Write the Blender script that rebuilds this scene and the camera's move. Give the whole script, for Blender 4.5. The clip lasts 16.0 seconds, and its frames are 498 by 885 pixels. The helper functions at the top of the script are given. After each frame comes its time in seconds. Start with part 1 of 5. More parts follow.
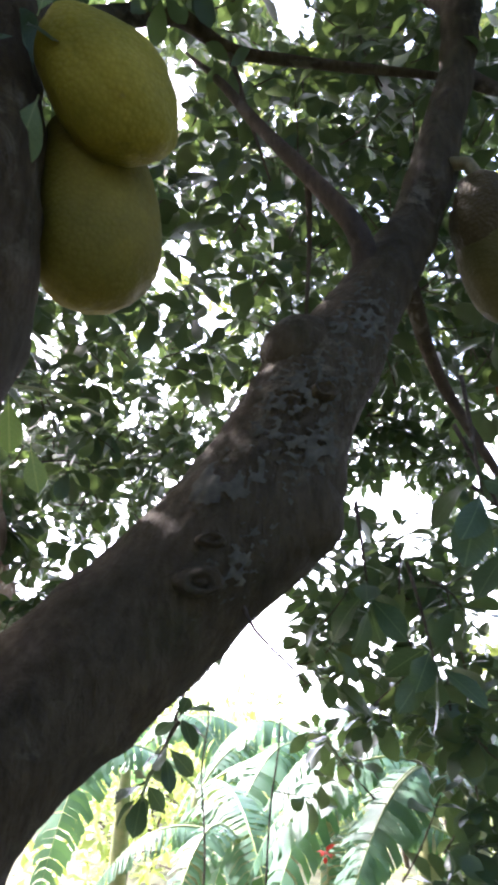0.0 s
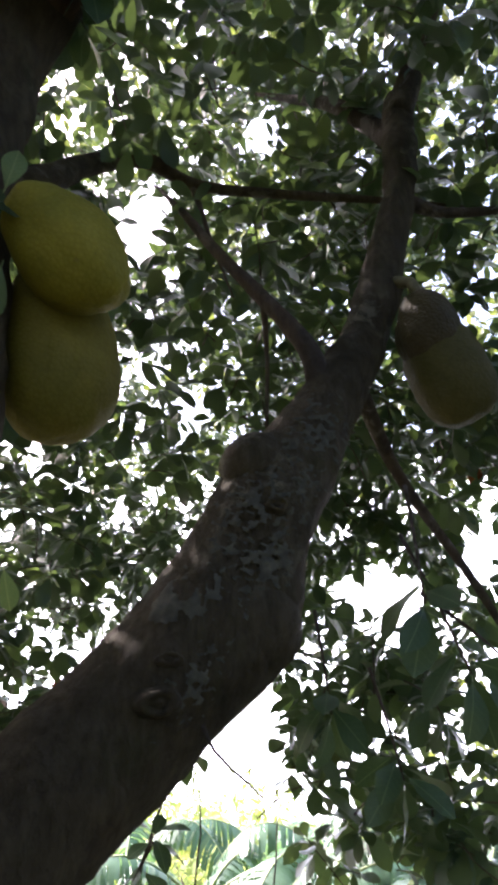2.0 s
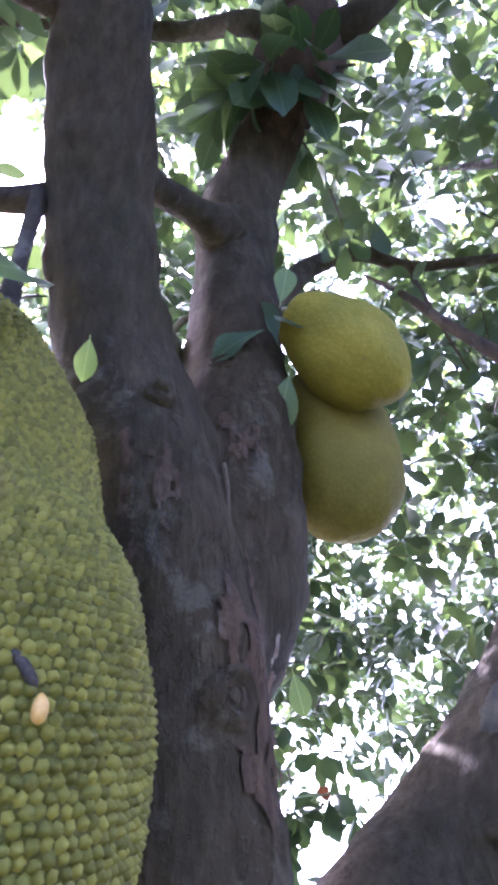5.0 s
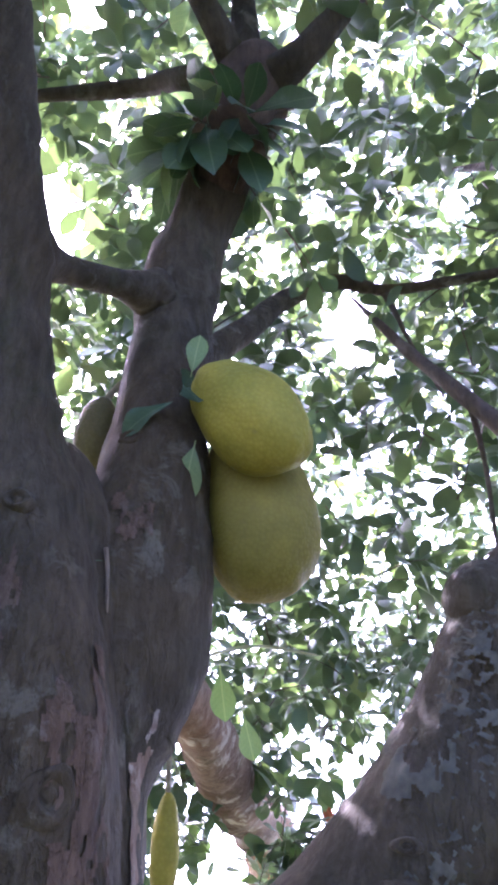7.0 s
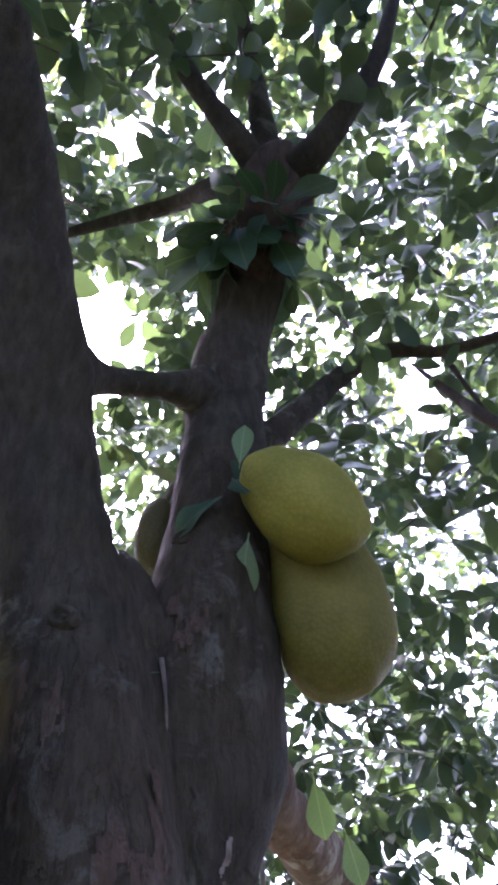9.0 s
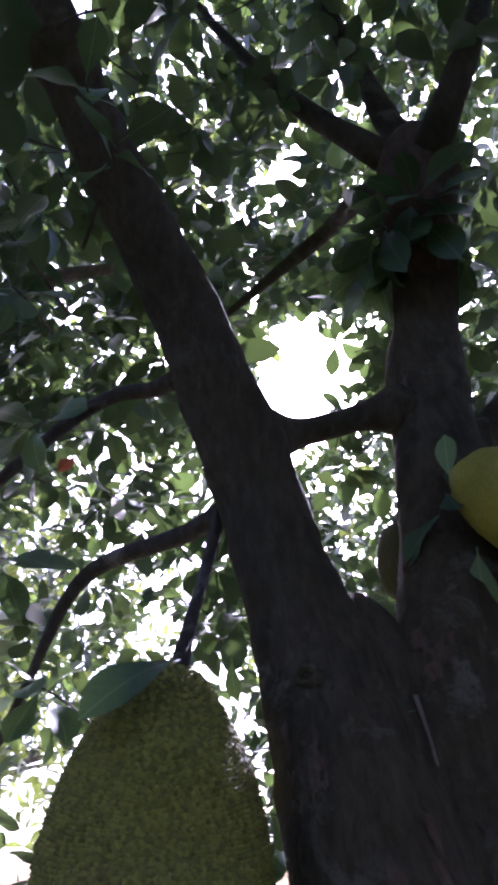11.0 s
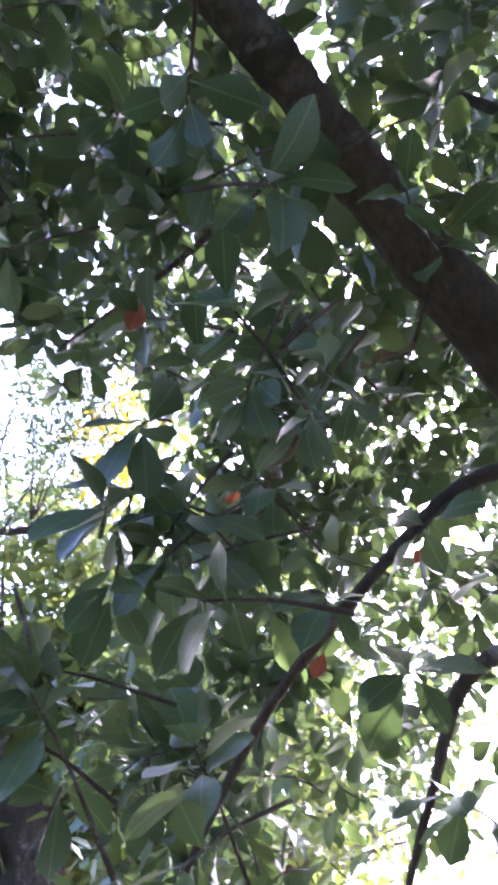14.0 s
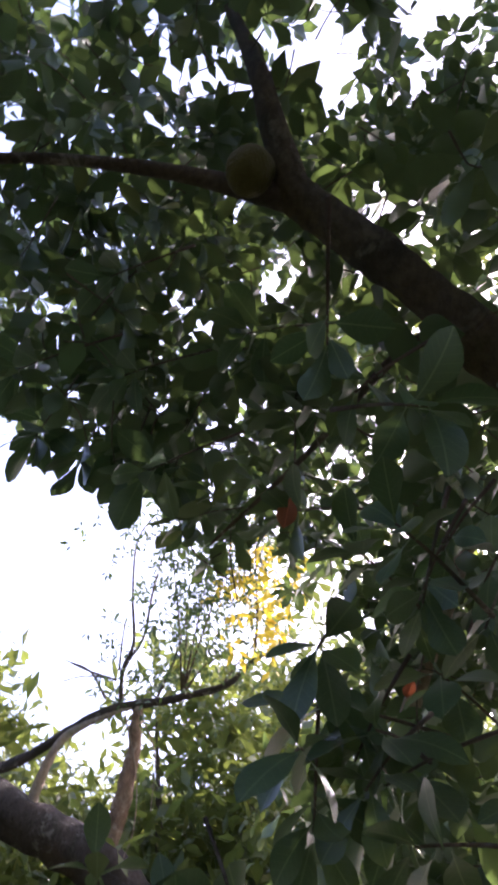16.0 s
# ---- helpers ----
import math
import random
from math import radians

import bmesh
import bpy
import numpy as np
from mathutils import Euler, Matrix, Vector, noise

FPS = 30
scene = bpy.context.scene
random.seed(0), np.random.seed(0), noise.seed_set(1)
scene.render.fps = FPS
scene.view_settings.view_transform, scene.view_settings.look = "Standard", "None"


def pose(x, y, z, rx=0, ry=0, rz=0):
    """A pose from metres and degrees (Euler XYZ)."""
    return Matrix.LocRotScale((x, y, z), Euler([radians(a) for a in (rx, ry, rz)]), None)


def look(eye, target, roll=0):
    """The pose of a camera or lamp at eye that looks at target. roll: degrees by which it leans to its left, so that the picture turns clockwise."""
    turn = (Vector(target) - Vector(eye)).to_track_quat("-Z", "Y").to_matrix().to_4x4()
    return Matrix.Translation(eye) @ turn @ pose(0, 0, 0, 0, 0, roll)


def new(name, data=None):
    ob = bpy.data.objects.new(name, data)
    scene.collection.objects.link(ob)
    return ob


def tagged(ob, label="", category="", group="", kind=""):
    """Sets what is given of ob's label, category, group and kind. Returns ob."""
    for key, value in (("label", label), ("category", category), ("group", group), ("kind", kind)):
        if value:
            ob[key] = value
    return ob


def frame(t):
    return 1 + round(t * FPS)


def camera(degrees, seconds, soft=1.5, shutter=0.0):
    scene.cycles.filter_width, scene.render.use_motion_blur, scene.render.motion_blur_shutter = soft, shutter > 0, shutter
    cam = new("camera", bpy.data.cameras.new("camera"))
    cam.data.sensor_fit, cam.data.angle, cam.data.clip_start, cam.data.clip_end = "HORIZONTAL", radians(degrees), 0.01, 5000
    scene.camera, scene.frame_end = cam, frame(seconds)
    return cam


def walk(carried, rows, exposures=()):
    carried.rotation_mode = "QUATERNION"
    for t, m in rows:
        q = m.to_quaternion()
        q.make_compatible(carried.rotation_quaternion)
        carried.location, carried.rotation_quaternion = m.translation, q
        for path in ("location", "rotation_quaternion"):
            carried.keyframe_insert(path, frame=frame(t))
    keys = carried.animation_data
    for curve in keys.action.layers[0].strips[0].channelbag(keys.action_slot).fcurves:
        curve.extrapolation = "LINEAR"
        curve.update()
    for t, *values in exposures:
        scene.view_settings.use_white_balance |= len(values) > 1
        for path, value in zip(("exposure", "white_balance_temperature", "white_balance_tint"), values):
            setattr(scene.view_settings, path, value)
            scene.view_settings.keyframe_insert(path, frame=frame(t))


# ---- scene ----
from mathutils import bvhtree

cam = camera(43.2, 16.0, 3.6, 0.3)
PATH = [
    (0.00, (0.071, 0.022, 1.433), (-0.139, 1.963, 1.869), 1.60),
    (0.50, (0.112, 0.027, 1.426), (0.031, 1.975, 1.869), 1.38),
    (1.00, (0.159, 0.006, 1.432), (0.146, 1.946, 1.917), 0.38),
    (1.50, (0.173, -0.028, 1.455), (0.096, 1.890, 2.016), -0.60),
    (2.00, (0.159, -0.055, 1.485), (-0.042, 1.818, 2.158), -0.69),
    (2.50, (0.113, -0.065, 1.512), (-0.213, 1.777, 2.219), 0.53),
    (3.00, (0.056, -0.088, 1.530), (-0.426, 1.705, 2.275), 1.20),
    (3.50, (0.004, -0.115, 1.539), (-0.616, 1.608, 2.344), 0.50),
    (4.00, (-0.041, -0.134, 1.542), (-0.778, 1.501, 2.428), 1.64),
    (4.50, (-0.048, -0.159, 1.544), (-0.820, 1.367, 2.580), 2.57),
    (5.00, (-0.041, -0.092, 1.521), (-0.745, 1.547, 2.426), -0.24),
    (5.20, (-0.011, -0.085, 1.517), (-0.716, 1.552, 2.423), -0.76),
    (7.50, (0.289, -0.028, 1.640), (-0.706, 1.455, 2.542), -1.01),
    (8.00, (0.246, -0.016, 1.615), (-0.751, 1.376, 2.648), -3.54),
    (8.20, (0.241, -0.020, 1.617), (-0.729, 1.352, 2.700), -4.17),
    (10.30, (0.478, 0.106, 1.699), (-0.988, 0.954, 2.764), -1.02),
    (10.50, (0.475, 0.106, 1.699), (-1.030, 0.849, 2.786), -1.89),
    (11.00, (0.455, 0.095, 1.694), (-1.093, 0.660, 2.827), -3.69),
    (11.50, (0.452, 0.061, 1.711), (-1.135, 0.456, 2.863), -2.98),
    (12.00, (0.440, 0.008, 1.714), (-1.157, 0.261, 2.891), -2.75),
    (12.50, (0.439, -0.024, 1.723), (-1.149, 0.098, 2.932), -2.82),
    (13.00, (0.441, -0.049, 1.726), (-1.135, 0.002, 2.956), -2.50),
    (13.50, (0.442, -0.090, 1.736), (-1.110, -0.131, 2.996), 1.53),
    (14.00, (0.447, -0.135, 1.742), (-1.053, -0.331, 3.049), 3.39),
    (14.50, (0.487, -0.147, 1.756), (-0.904, -0.435, 3.164), 4.90),
    (15.00, (0.520, -0.164, 1.764), (-0.790, -0.563, 3.222), 8.19),
    (15.50, (0.559, -0.181, 1.782), (-0.652, -0.702, 3.286), 12.25),
    (16.00, (0.563, -0.181, 1.807), (-0.555, -0.715, 3.378), 9.40),
]
walk(cam, [(t, look(eye, aim, roll)) for t, eye, aim, roll in PATH],
     [(0.0, 3.4, 5800, 27), (0.5, 2.75, 6000, 26), (1.0, 2.55, 6100, 24), (2.4, 2.9, 6100, 28), (3.0, 3.5, 5650, 36), (3.6, 4.7, 5200, 46), (5.2, 4.7, 5150, 46), (7.5, 4.65, 5150, 46), (8.2, 4.55, 5150, 46), (10.3, 2.65, 5150, 42), (11.5, 2.8, 5200, 42), (13.0, 3.85, 5300, 43), (14.5, 3.8, 5400, 42), (15.2, 3.45, 5650, 38), (16.0, 2.55, 6100, 34)])
# ---- light ----
SUN_AZ, SUN_EL = 58.0, 43.0      # degrees to the left of +y, above the horizon
world = bpy.data.worlds.new("world")
scene.world = world
world.use_nodes = True
wn = world.node_tree.nodes
sky = wn.new("ShaderNodeTexSky")
sky.sky_type = "NISHITA"
sky.sun_disc = False
sky.sun_elevation = radians(SUN_EL)
sky.sun_rotation = radians(-SUN_AZ)
sky.air_density, sky.dust_density, sky.ozone_density = 1.0, 5.0, 1.0
wn["Background"].inputs["Strength"].default_value = 0.15
world.node_tree.links.new(sky.outputs[0], wn["Background"].inputs["Color"])
sun_way = Vector((-math.sin(radians(SUN_AZ)) * math.cos(radians(SUN_EL)), math.cos(radians(SUN_AZ)) * math.cos(radians(SUN_EL)), math.sin(radians(SUN_EL))))
sun = new("sun", bpy.data.lights.new("sun", "SUN"))
sun.data.energy, sun.data.angle, sun.data.color = 2.8, radians(0.5), (1.0, 0.95, 0.86)
sun.matrix_world = look(sun_way * 50, (0, 0, 0))


# ---- materials ----
def mat(name):
    m = bpy.data.materials.new(name)
    m.use_nodes = True
    return m, m.node_tree.nodes, m.node_tree.links


def noise_tex(n, l, scale, detail=5, rough=0.55, coords=None, dist=0.0):
    t = n.new("ShaderNodeTexNoise")
    t.inputs["Scale"].default_value, t.inputs["Detail"].default_value = scale, detail
    t.inputs["Roughness"].default_value, t.inputs["Distortion"].default_value = rough, dist
    if coords is not None:
        l.new(coords, t.inputs["Vector"])
    return t


def ramp(n, l, fac, stops):
    r = n.new("ShaderNodeValToRGB")
    while len(r.color_ramp.elements) < len(stops):
        r.color_ramp.elements.new(0.5)
    for e, (p, c) in zip(r.color_ramp.elements, stops):
        e.position, e.color = p, (*c, 1)
    l.new(fac, r.inputs[0])
    return r


def mixc(n, l, fac, a, b, mode="MIX"):
    m = n.new("ShaderNodeMix")
    m.data_type, m.blend_type = "RGBA", mode
    for sock, v in ((m.inputs[0], fac), (m.inputs[6], a), (m.inputs[7], b)):
        if isinstance(v, (int, float)):
            sock.default_value = v
        elif isinstance(v, tuple):
            sock.default_value = (*v, 1)
        else:
            l.new(v, sock)
    return m.outputs[2]


def obj_coords(n, l, scale=(1, 1, 1)):
    tc = n.new("ShaderNodeTexCoord")
    mp = n.new("ShaderNodeMapping")
    mp.inputs["Scale"].default_value = scale
    l.new(tc.outputs["Object"], mp.inputs[0])
    return mp.outputs[0]


def calc(n, l, op, a, b=None):
    m = n.new("ShaderNodeMath")
    m.operation = op
    for sock, v in zip(m.inputs, (a, b)):
        if isinstance(v, (int, float)):
            sock.default_value = v
        elif v is not None:
            l.new(v, sock)
    return m.outputs[0]


def bark_material(name, dark, mid, pale, lichen=0.5):
    m, n, l = mat(name)
    b = n["Principled BSDF"]
    co = obj_coords(n, l)
    long = obj_coords(n, l, (1, 1, 0.28))
    big = noise_tex(n, l, 5, 6, 0.6, co)
    fine = noise_tex(n, l, 55, 8, 0.65, long)
    col = ramp(n, l, big.outputs[0], [(0.3, dark), (0.55, mid), (0.8, dark)]).outputs[0]
    stain = noise_tex(n, l, 2.3, 4, 0.6, co, 0.4)
    col = mixc(n, l, ramp(n, l, stain.outputs[0], [(0.46, (0, 0, 0)), (0.62, (0.7, 0.7, 0.7))]).outputs[0], col, (mid[0] * 1.12, mid[1] * 1.0, mid[2] * 0.88))
    alga = noise_tex(n, l, 6.5, 6, 0.7, obj_coords(n, l, (1, 1, 0.6)), 0.3)
    col = mixc(n, l, ramp(n, l, alga.outputs[0], [(0.55, (0, 0, 0)), (0.68, (0.65, 0.65, 0.65))]).outputs[0], col, (mid[0] * 0.55, mid[1] * 0.75, mid[2] * 0.5))
    crack = noise_tex(n, l, 30, 6, 0.65, obj_coords(n, l, (1, 1, 0.45)), 0.5)
    fissure = ramp(n, l, crack.outputs[0], [(0.47, (1, 1, 1)), (0.49, (0.45, 0.42, 0.4)), (0.51, (1, 1, 1))]).outputs[0]
    col = mixc(n, l, 0.4, col, fissure, "MULTIPLY")
    grain = ramp(n, l, fine.outputs[0], [(0.3, (0.45, 0.42, 0.4)), (0.65, (1, 1, 1))]).outputs[0]
    col = mixc(n, l, 0.8, col, grain, "MULTIPLY")
    spots = noise_tex(n, l, 14, 8, 0.7, co, 0.6)
    where = noise_tex(n, l, 3.2, 3, 0.5, co)
    mul = n.new("ShaderNodeMath")
    mul.operation = "MULTIPLY"
    l.new(ramp(n, l, spots.outputs[0], [(0.52, (0, 0, 0)), (0.62, (1, 1, 1))]).outputs[0], mul.inputs[0])
    l.new(ramp(n, l, where.outputs[0], [(0.5 - 0.12 * lichen, (0, 0, 0)), (0.66 - 0.1 * lichen, (1, 1, 1))]).outputs[0], mul.inputs[1])
    col = mixc(n, l, mul.outputs[0], col, pale)
    l.new(col, b.inputs["Base Color"])
    b.inputs["Roughness"].default_value = 0.9
    b.inputs["Specular IOR Level"].default_value = 0.2
    bump = n.new("ShaderNodeBump")
    bump.inputs["Strength"].default_value, bump.inputs["Distance"].default_value = 0.9, 0.012
    add = n.new("ShaderNodeMath")
    add.operation = "ADD"
    l.new(fine.outputs[0], add.inputs[0])
    l.new(spots.outputs[0], add.inputs[1])
    deep = n.new("ShaderNodeMath")
    deep.operation = "ADD"
    l.new(add.outputs[0], deep.inputs[0])
    l.new(calc(n, l, "MULTIPLY", fissure, 0.3), deep.inputs[1])
    l.new(deep.outputs[0], bump.inputs["Height"])
    l.new(bump.outputs[0], b.inputs["Normal"])
    return m


def veins(n, l, co, col, low):
    """A pale midrib down the middle of the blade and faint side veins."""
    sep = n.new("ShaderNodeSeparateXYZ")
    l.new(co, sep.inputs[0])
    off = calc(n, l, "ABSOLUTE", sep.outputs[0])
    rib = calc(n, l, "LESS_THAN", off, 0.011)
    wave = calc(n, l, "FRACT", calc(n, l, "MULTIPLY", calc(n, l, "SUBTRACT", sep.outputs[1], calc(n, l, "MULTIPLY", off, 0.8)), 9.0))
    side = calc(n, l, "MULTIPLY", calc(n, l, "LESS_THAN", wave, 0.09), 0.14)
    return mixc(n, l, calc(n, l, "MAXIMUM", calc(n, l, "MULTIPLY", rib, 0.4), side), col, (low[0] * 2.6 + 0.03, low[1] * 2.0 + 0.03, low[2] * 1.8 + 0.02))


def leaf_material(name, top, low, through_col, trans=0.4, rough=0.38, island=True, scale=1.0):
    """Two greens varied leaf by leaf, with light coming through the blade."""
    m, n, l = mat(name)
    b = n["Principled BSDF"]
    out = n["Material Output"]
    if island:
        g = n.new("ShaderNodeNewGeometry")
        rnd = g.outputs["Random Per Island"]
    else:
        g = n.new("ShaderNodeObjectInfo")
        rnd = g.outputs["Random"]
    col = ramp(n, l, rnd, [(0.0, top), (0.6, low), (0.93, low), (1.0, (low[0] * 2.2, low[1] * 1.5, low[2]))]).outputs[0]
    co = obj_coords(n, l)
    nz = noise_tex(n, l, 28 * scale, 5, 0.6, co)
    col = mixc(n, l, 0.5, col, ramp(n, l, nz.outputs[0], [(0.3, (0.55, 0.55, 0.5)), (0.7, (1, 1, 1))]).outputs[0], "MULTIPLY")
    if not island:
        col = veins(n, l, co, col, low)
    l.new(col, b.inputs["Base Color"])
    b.inputs["Roughness"].default_value = rough
    b.inputs["Specular IOR Level"].default_value = 0.4 if island else 0.26
    tr = n.new("ShaderNodeBsdfTranslucent")
    l.new(mixc(n, l, 0.35, through_col, col), tr.inputs[0])
    mx = n.new("ShaderNodeMixShader")
    l.new(ramp(n, l, rnd, [(0.0, (min(0.6, trans * 2.6),) * 3), (0.16, (trans * 1.3,) * 3), (0.5, (trans * 0.75,) * 3)]).outputs[0], mx.inputs[0])
    l.new(b.outputs[0], mx.inputs[1])
    l.new(tr.outputs[0], mx.inputs[2])
    l.new(mx.outputs[0], out.inputs[0])
    return m


def rind_material(name, green, yellow, pitch, relief=0.8):
    """Jackfruit rind: close-set blunt spikes with painted shade between, olive to yellow, brown scuffs."""
    m, n, l = mat(name)
    b = n["Principled BSDF"]
    co = obj_coords(n, l)
    v = n.new("ShaderNodeTexVoronoi")
    v.inputs["Scale"].default_value = 1 / pitch
    l.new(co, v.inputs["Vector"])
    big = noise_tex(n, l, 7, 5, 0.55, co)
    col = ramp(n, l, big.outputs[0], [(0.3, green), (0.68, yellow)]).outputs[0]
    # shade between spikes painted as darkening toward each cell's rim
    cell_shade = ramp(n, l, v.outputs["Distance"], [(0.0, (1, 1, 0.9)), (0.75, (0.62, 0.58, 0.45))]).outputs[0]
    col = mixc(n, l, 0.45, col, cell_shade, "MULTIPLY")
    scuff = noise_tex(n, l, 22, 7, 0.7, co, 0.5)
    col = mixc(n, l, ramp(n, l, scuff.outputs[0], [(0.64, (0, 0, 0)), (0.74, (0.7, 0.7, 0.7))]).outputs[0], col, (0.12, 0.075, 0.03))
    l.new(col, b.inputs["Base Color"])
    b.inputs["Roughness"].default_value = 0.7
    b.inputs["Specular IOR Level"].default_value = 0.18
    inv = n.new("ShaderNodeMath")
    inv.operation = "SUBTRACT"
    inv.inputs[0].default_value = 1.0
    l.new(v.outputs["Distance"], inv.inputs[1])
    bump = n.new("ShaderNodeBump")
    bump.inputs["Strength"].default_value, bump.inputs["Distance"].default_value = relief, pitch * 0.45
    l.new(inv.outputs[0], bump.inputs["Height"])
    l.new(bump.outputs[0], b.inputs["Normal"])
    return m


def spine_material(name, tints, worn, low):
    """Olive spines: each its own tint, grey-brown where weathered."""
    m, n, l = mat(name)
    b = n["Principled BSDF"]
    g = n.new("ShaderNodeNewGeometry")
    co = obj_coords(n, l)
    big = noise_tex(n, l, 9, 5, 0.6, co)
    col = ramp(n, l, g.outputs["Random Per Island"], list(zip((0.0, 0.5, 1.0), tints))).outputs[0]
    col = mixc(n, l, ramp(n, l, big.outputs[0], [(low, (0, 0, 0)), (low + 0.18, (0.75, 0.75, 0.75))]).outputs[0], col, worn)
    l.new(col, b.inputs["Base Color"])
    b.inputs["Roughness"].default_value = 0.65
    b.inputs["Specular IOR Level"].default_value = 0.25
    return m


def plain_material(name, a, c, scale, rough=0.8, bump_d=0.0):
    m, n, l = mat(name)
    b = n["Principled BSDF"]
    co = obj_coords(n, l)
    t = noise_tex(n, l, scale, 7, 0.6, co)
    l.new(ramp(n, l, t.outputs[0], [(0.3, a), (0.7, c)]).outputs[0], b.inputs["Base Color"])
    b.inputs["Roughness"].default_value = rough
    if bump_d:
        bp = n.new("ShaderNodeBump")
        bp.inputs["Distance"].default_value = bump_d
        l.new(t.outputs[0], bp.inputs["Height"])
        l.new(bp.outputs[0], b.inputs["Normal"])
    return m


BARK = bark_material("bark", (0.033, 0.027, 0.016), (0.073, 0.058, 0.034), (0.115, 0.103, 0.070), 0.22)
SCALE = plain_material("bark_scale", (0.038, 0.036, 0.024), (0.078, 0.073, 0.050), 45, 0.95, 0.002)
BARK_PEEL = bark_material("peeling_bark", (0.09, 0.055, 0.035), (0.24, 0.165, 0.11), (0.42, 0.36, 0.28), 1.0)
BARK_RED = bark_material("red_brown_bark", (0.05, 0.034, 0.023), (0.105, 0.072, 0.047), (0.13, 0.105, 0.075), 0.2)
# pale bark with sunlight worked into its base colour
BARK_PALE = bark_material("painted_sunlit_bark", (0.15, 0.12, 0.09), (0.28, 0.23, 0.17), (0.36, 0.33, 0.28), 0.3)
BARK_DARK = bark_material("dark_bark", (0.024, 0.019, 0.015), (0.050, 0.041, 0.032), (0.12, 0.11, 0.09), 0.2)
TWIG = bark_material("twig_bark", (0.04, 0.032, 0.026), (0.085, 0.068, 0.052), (0.2, 0.18, 0.15), 0.2)
LEAF = leaf_material("jackfruit_leaf", (0.017, 0.043, 0.022), (0.044, 0.082, 0.036), (0.24, 0.35, 0.075), 0.15, 0.42)
LEAF_ONE = leaf_material("jackfruit_leaf_single", (0.017, 0.042, 0.023), (0.040, 0.076, 0.036), (0.18, 0.28, 0.06), 0.15, 0.38, island=False)
LEAF_FAR = leaf_material("woodland_leaf", (0.045, 0.075, 0.022), (0.085, 0.11, 0.032), (0.30, 0.36, 0.06), 0.30, 0.5)
LEAF_DRY = leaf_material("withered_leaf", (0.12, 0.04, 0.02), (0.19, 0.065, 0.025), (0.32, 0.09, 0.03), 0.25, 0.6, island=False)
LEAF_YELLOW = leaf_material("yellow_leaf", (0.38, 0.30, 0.03), (0.46, 0.36, 0.035), (0.62, 0.50, 0.04), 0.35, 0.5)
BANANA = leaf_material("banana_leaf", (0.03, 0.095, 0.06), (0.06, 0.14, 0.075), (0.22, 0.40, 0.11), 0.30, 0.48, scale=0.3)
MIDRIB = plain_material("midrib", (0.20, 0.28, 0.10), (0.30, 0.36, 0.15), 20, 0.5)
STEM_GREEN = plain_material("banana_stem", (0.16, 0.2, 0.08), (0.3, 0.28, 0.14), 14, 0.5, 0.004)
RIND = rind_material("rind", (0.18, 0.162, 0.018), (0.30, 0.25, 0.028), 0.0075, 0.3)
RIND_DULL = rind_material("rind_dull", (0.060, 0.056, 0.016), (0.10, 0.085, 0.028), 0.0075, 0.4)
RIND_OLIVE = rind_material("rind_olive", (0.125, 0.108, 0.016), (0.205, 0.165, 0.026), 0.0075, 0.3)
# dark olive rind: the shade between spines is put into its colour
RIND_NEAR = rind_material("rind_shaded_between_spines", (0.060, 0.060, 0.008), (0.10, 0.092, 0.014), 0.006)
SPINE = spine_material("spine", ((0.092, 0.088, 0.011), (0.142, 0.132, 0.018), (0.215, 0.190, 0.028)), (0.15, 0.105, 0.02), 0.52)
SCAR = plain_material("scar", (0.02, 0.015, 0.01), (0.06, 0.05, 0.04), 300, 0.9)
SAP = plain_material("sap", (0.5, 0.28, 0.06), (0.65, 0.4, 0.12), 300, 0.5)
STALK = plain_material("fruit_stalk", (0.09, 0.08, 0.04), (0.2, 0.17, 0.09), 40, 0.8, 0.003)
SOIL = plain_material("soil", (0.05, 0.055, 0.024), (0.092, 0.092, 0.04), 3.5, 0.95, 0.03)
LEAF_PALE = leaf_material("pale_leaf_underside", (0.09, 0.15, 0.06), (0.14, 0.20, 0.08), (0.3, 0.45, 0.1), 0.35, 0.45, island=False)
LEAF_SUN = leaf_material("sunlit_leaf", (0.11, 0.17, 0.04), (0.18, 0.24, 0.06), (0.45, 0.55, 0.1), 0.45, 0.5)
RED = plain_material("red_bloom", (0.5, 0.02, 0.01), (0.7, 0.05, 0.02), 60, 0.5)


# ---- builders ----
def spline(pts, step=0.03):
    """Catmull-Rom through pts (rows of x, y, z, radius), sampled evenly."""
    p = np.array(pts, float)
    p = np.vstack([2 * p[0] - p[1], p, 2 * p[-1] - p[-2]])
    out = []
    for i in range(1, len(p) - 2):
        a, b, c, d = p[i - 1], p[i], p[i + 1], p[i + 2]
        k = max(2, int(np.linalg.norm(c[:3] - b[:3]) / step))
        for t in np.arange(k) / k:
            out.append(0.5 * (2 * b + (c - a) * t + (2 * a - 5 * b + 4 * c - d) * t * t + (3 * b - a - 3 * c + d) * t**3))
    out.append(p[-2])
    return np.array(out)


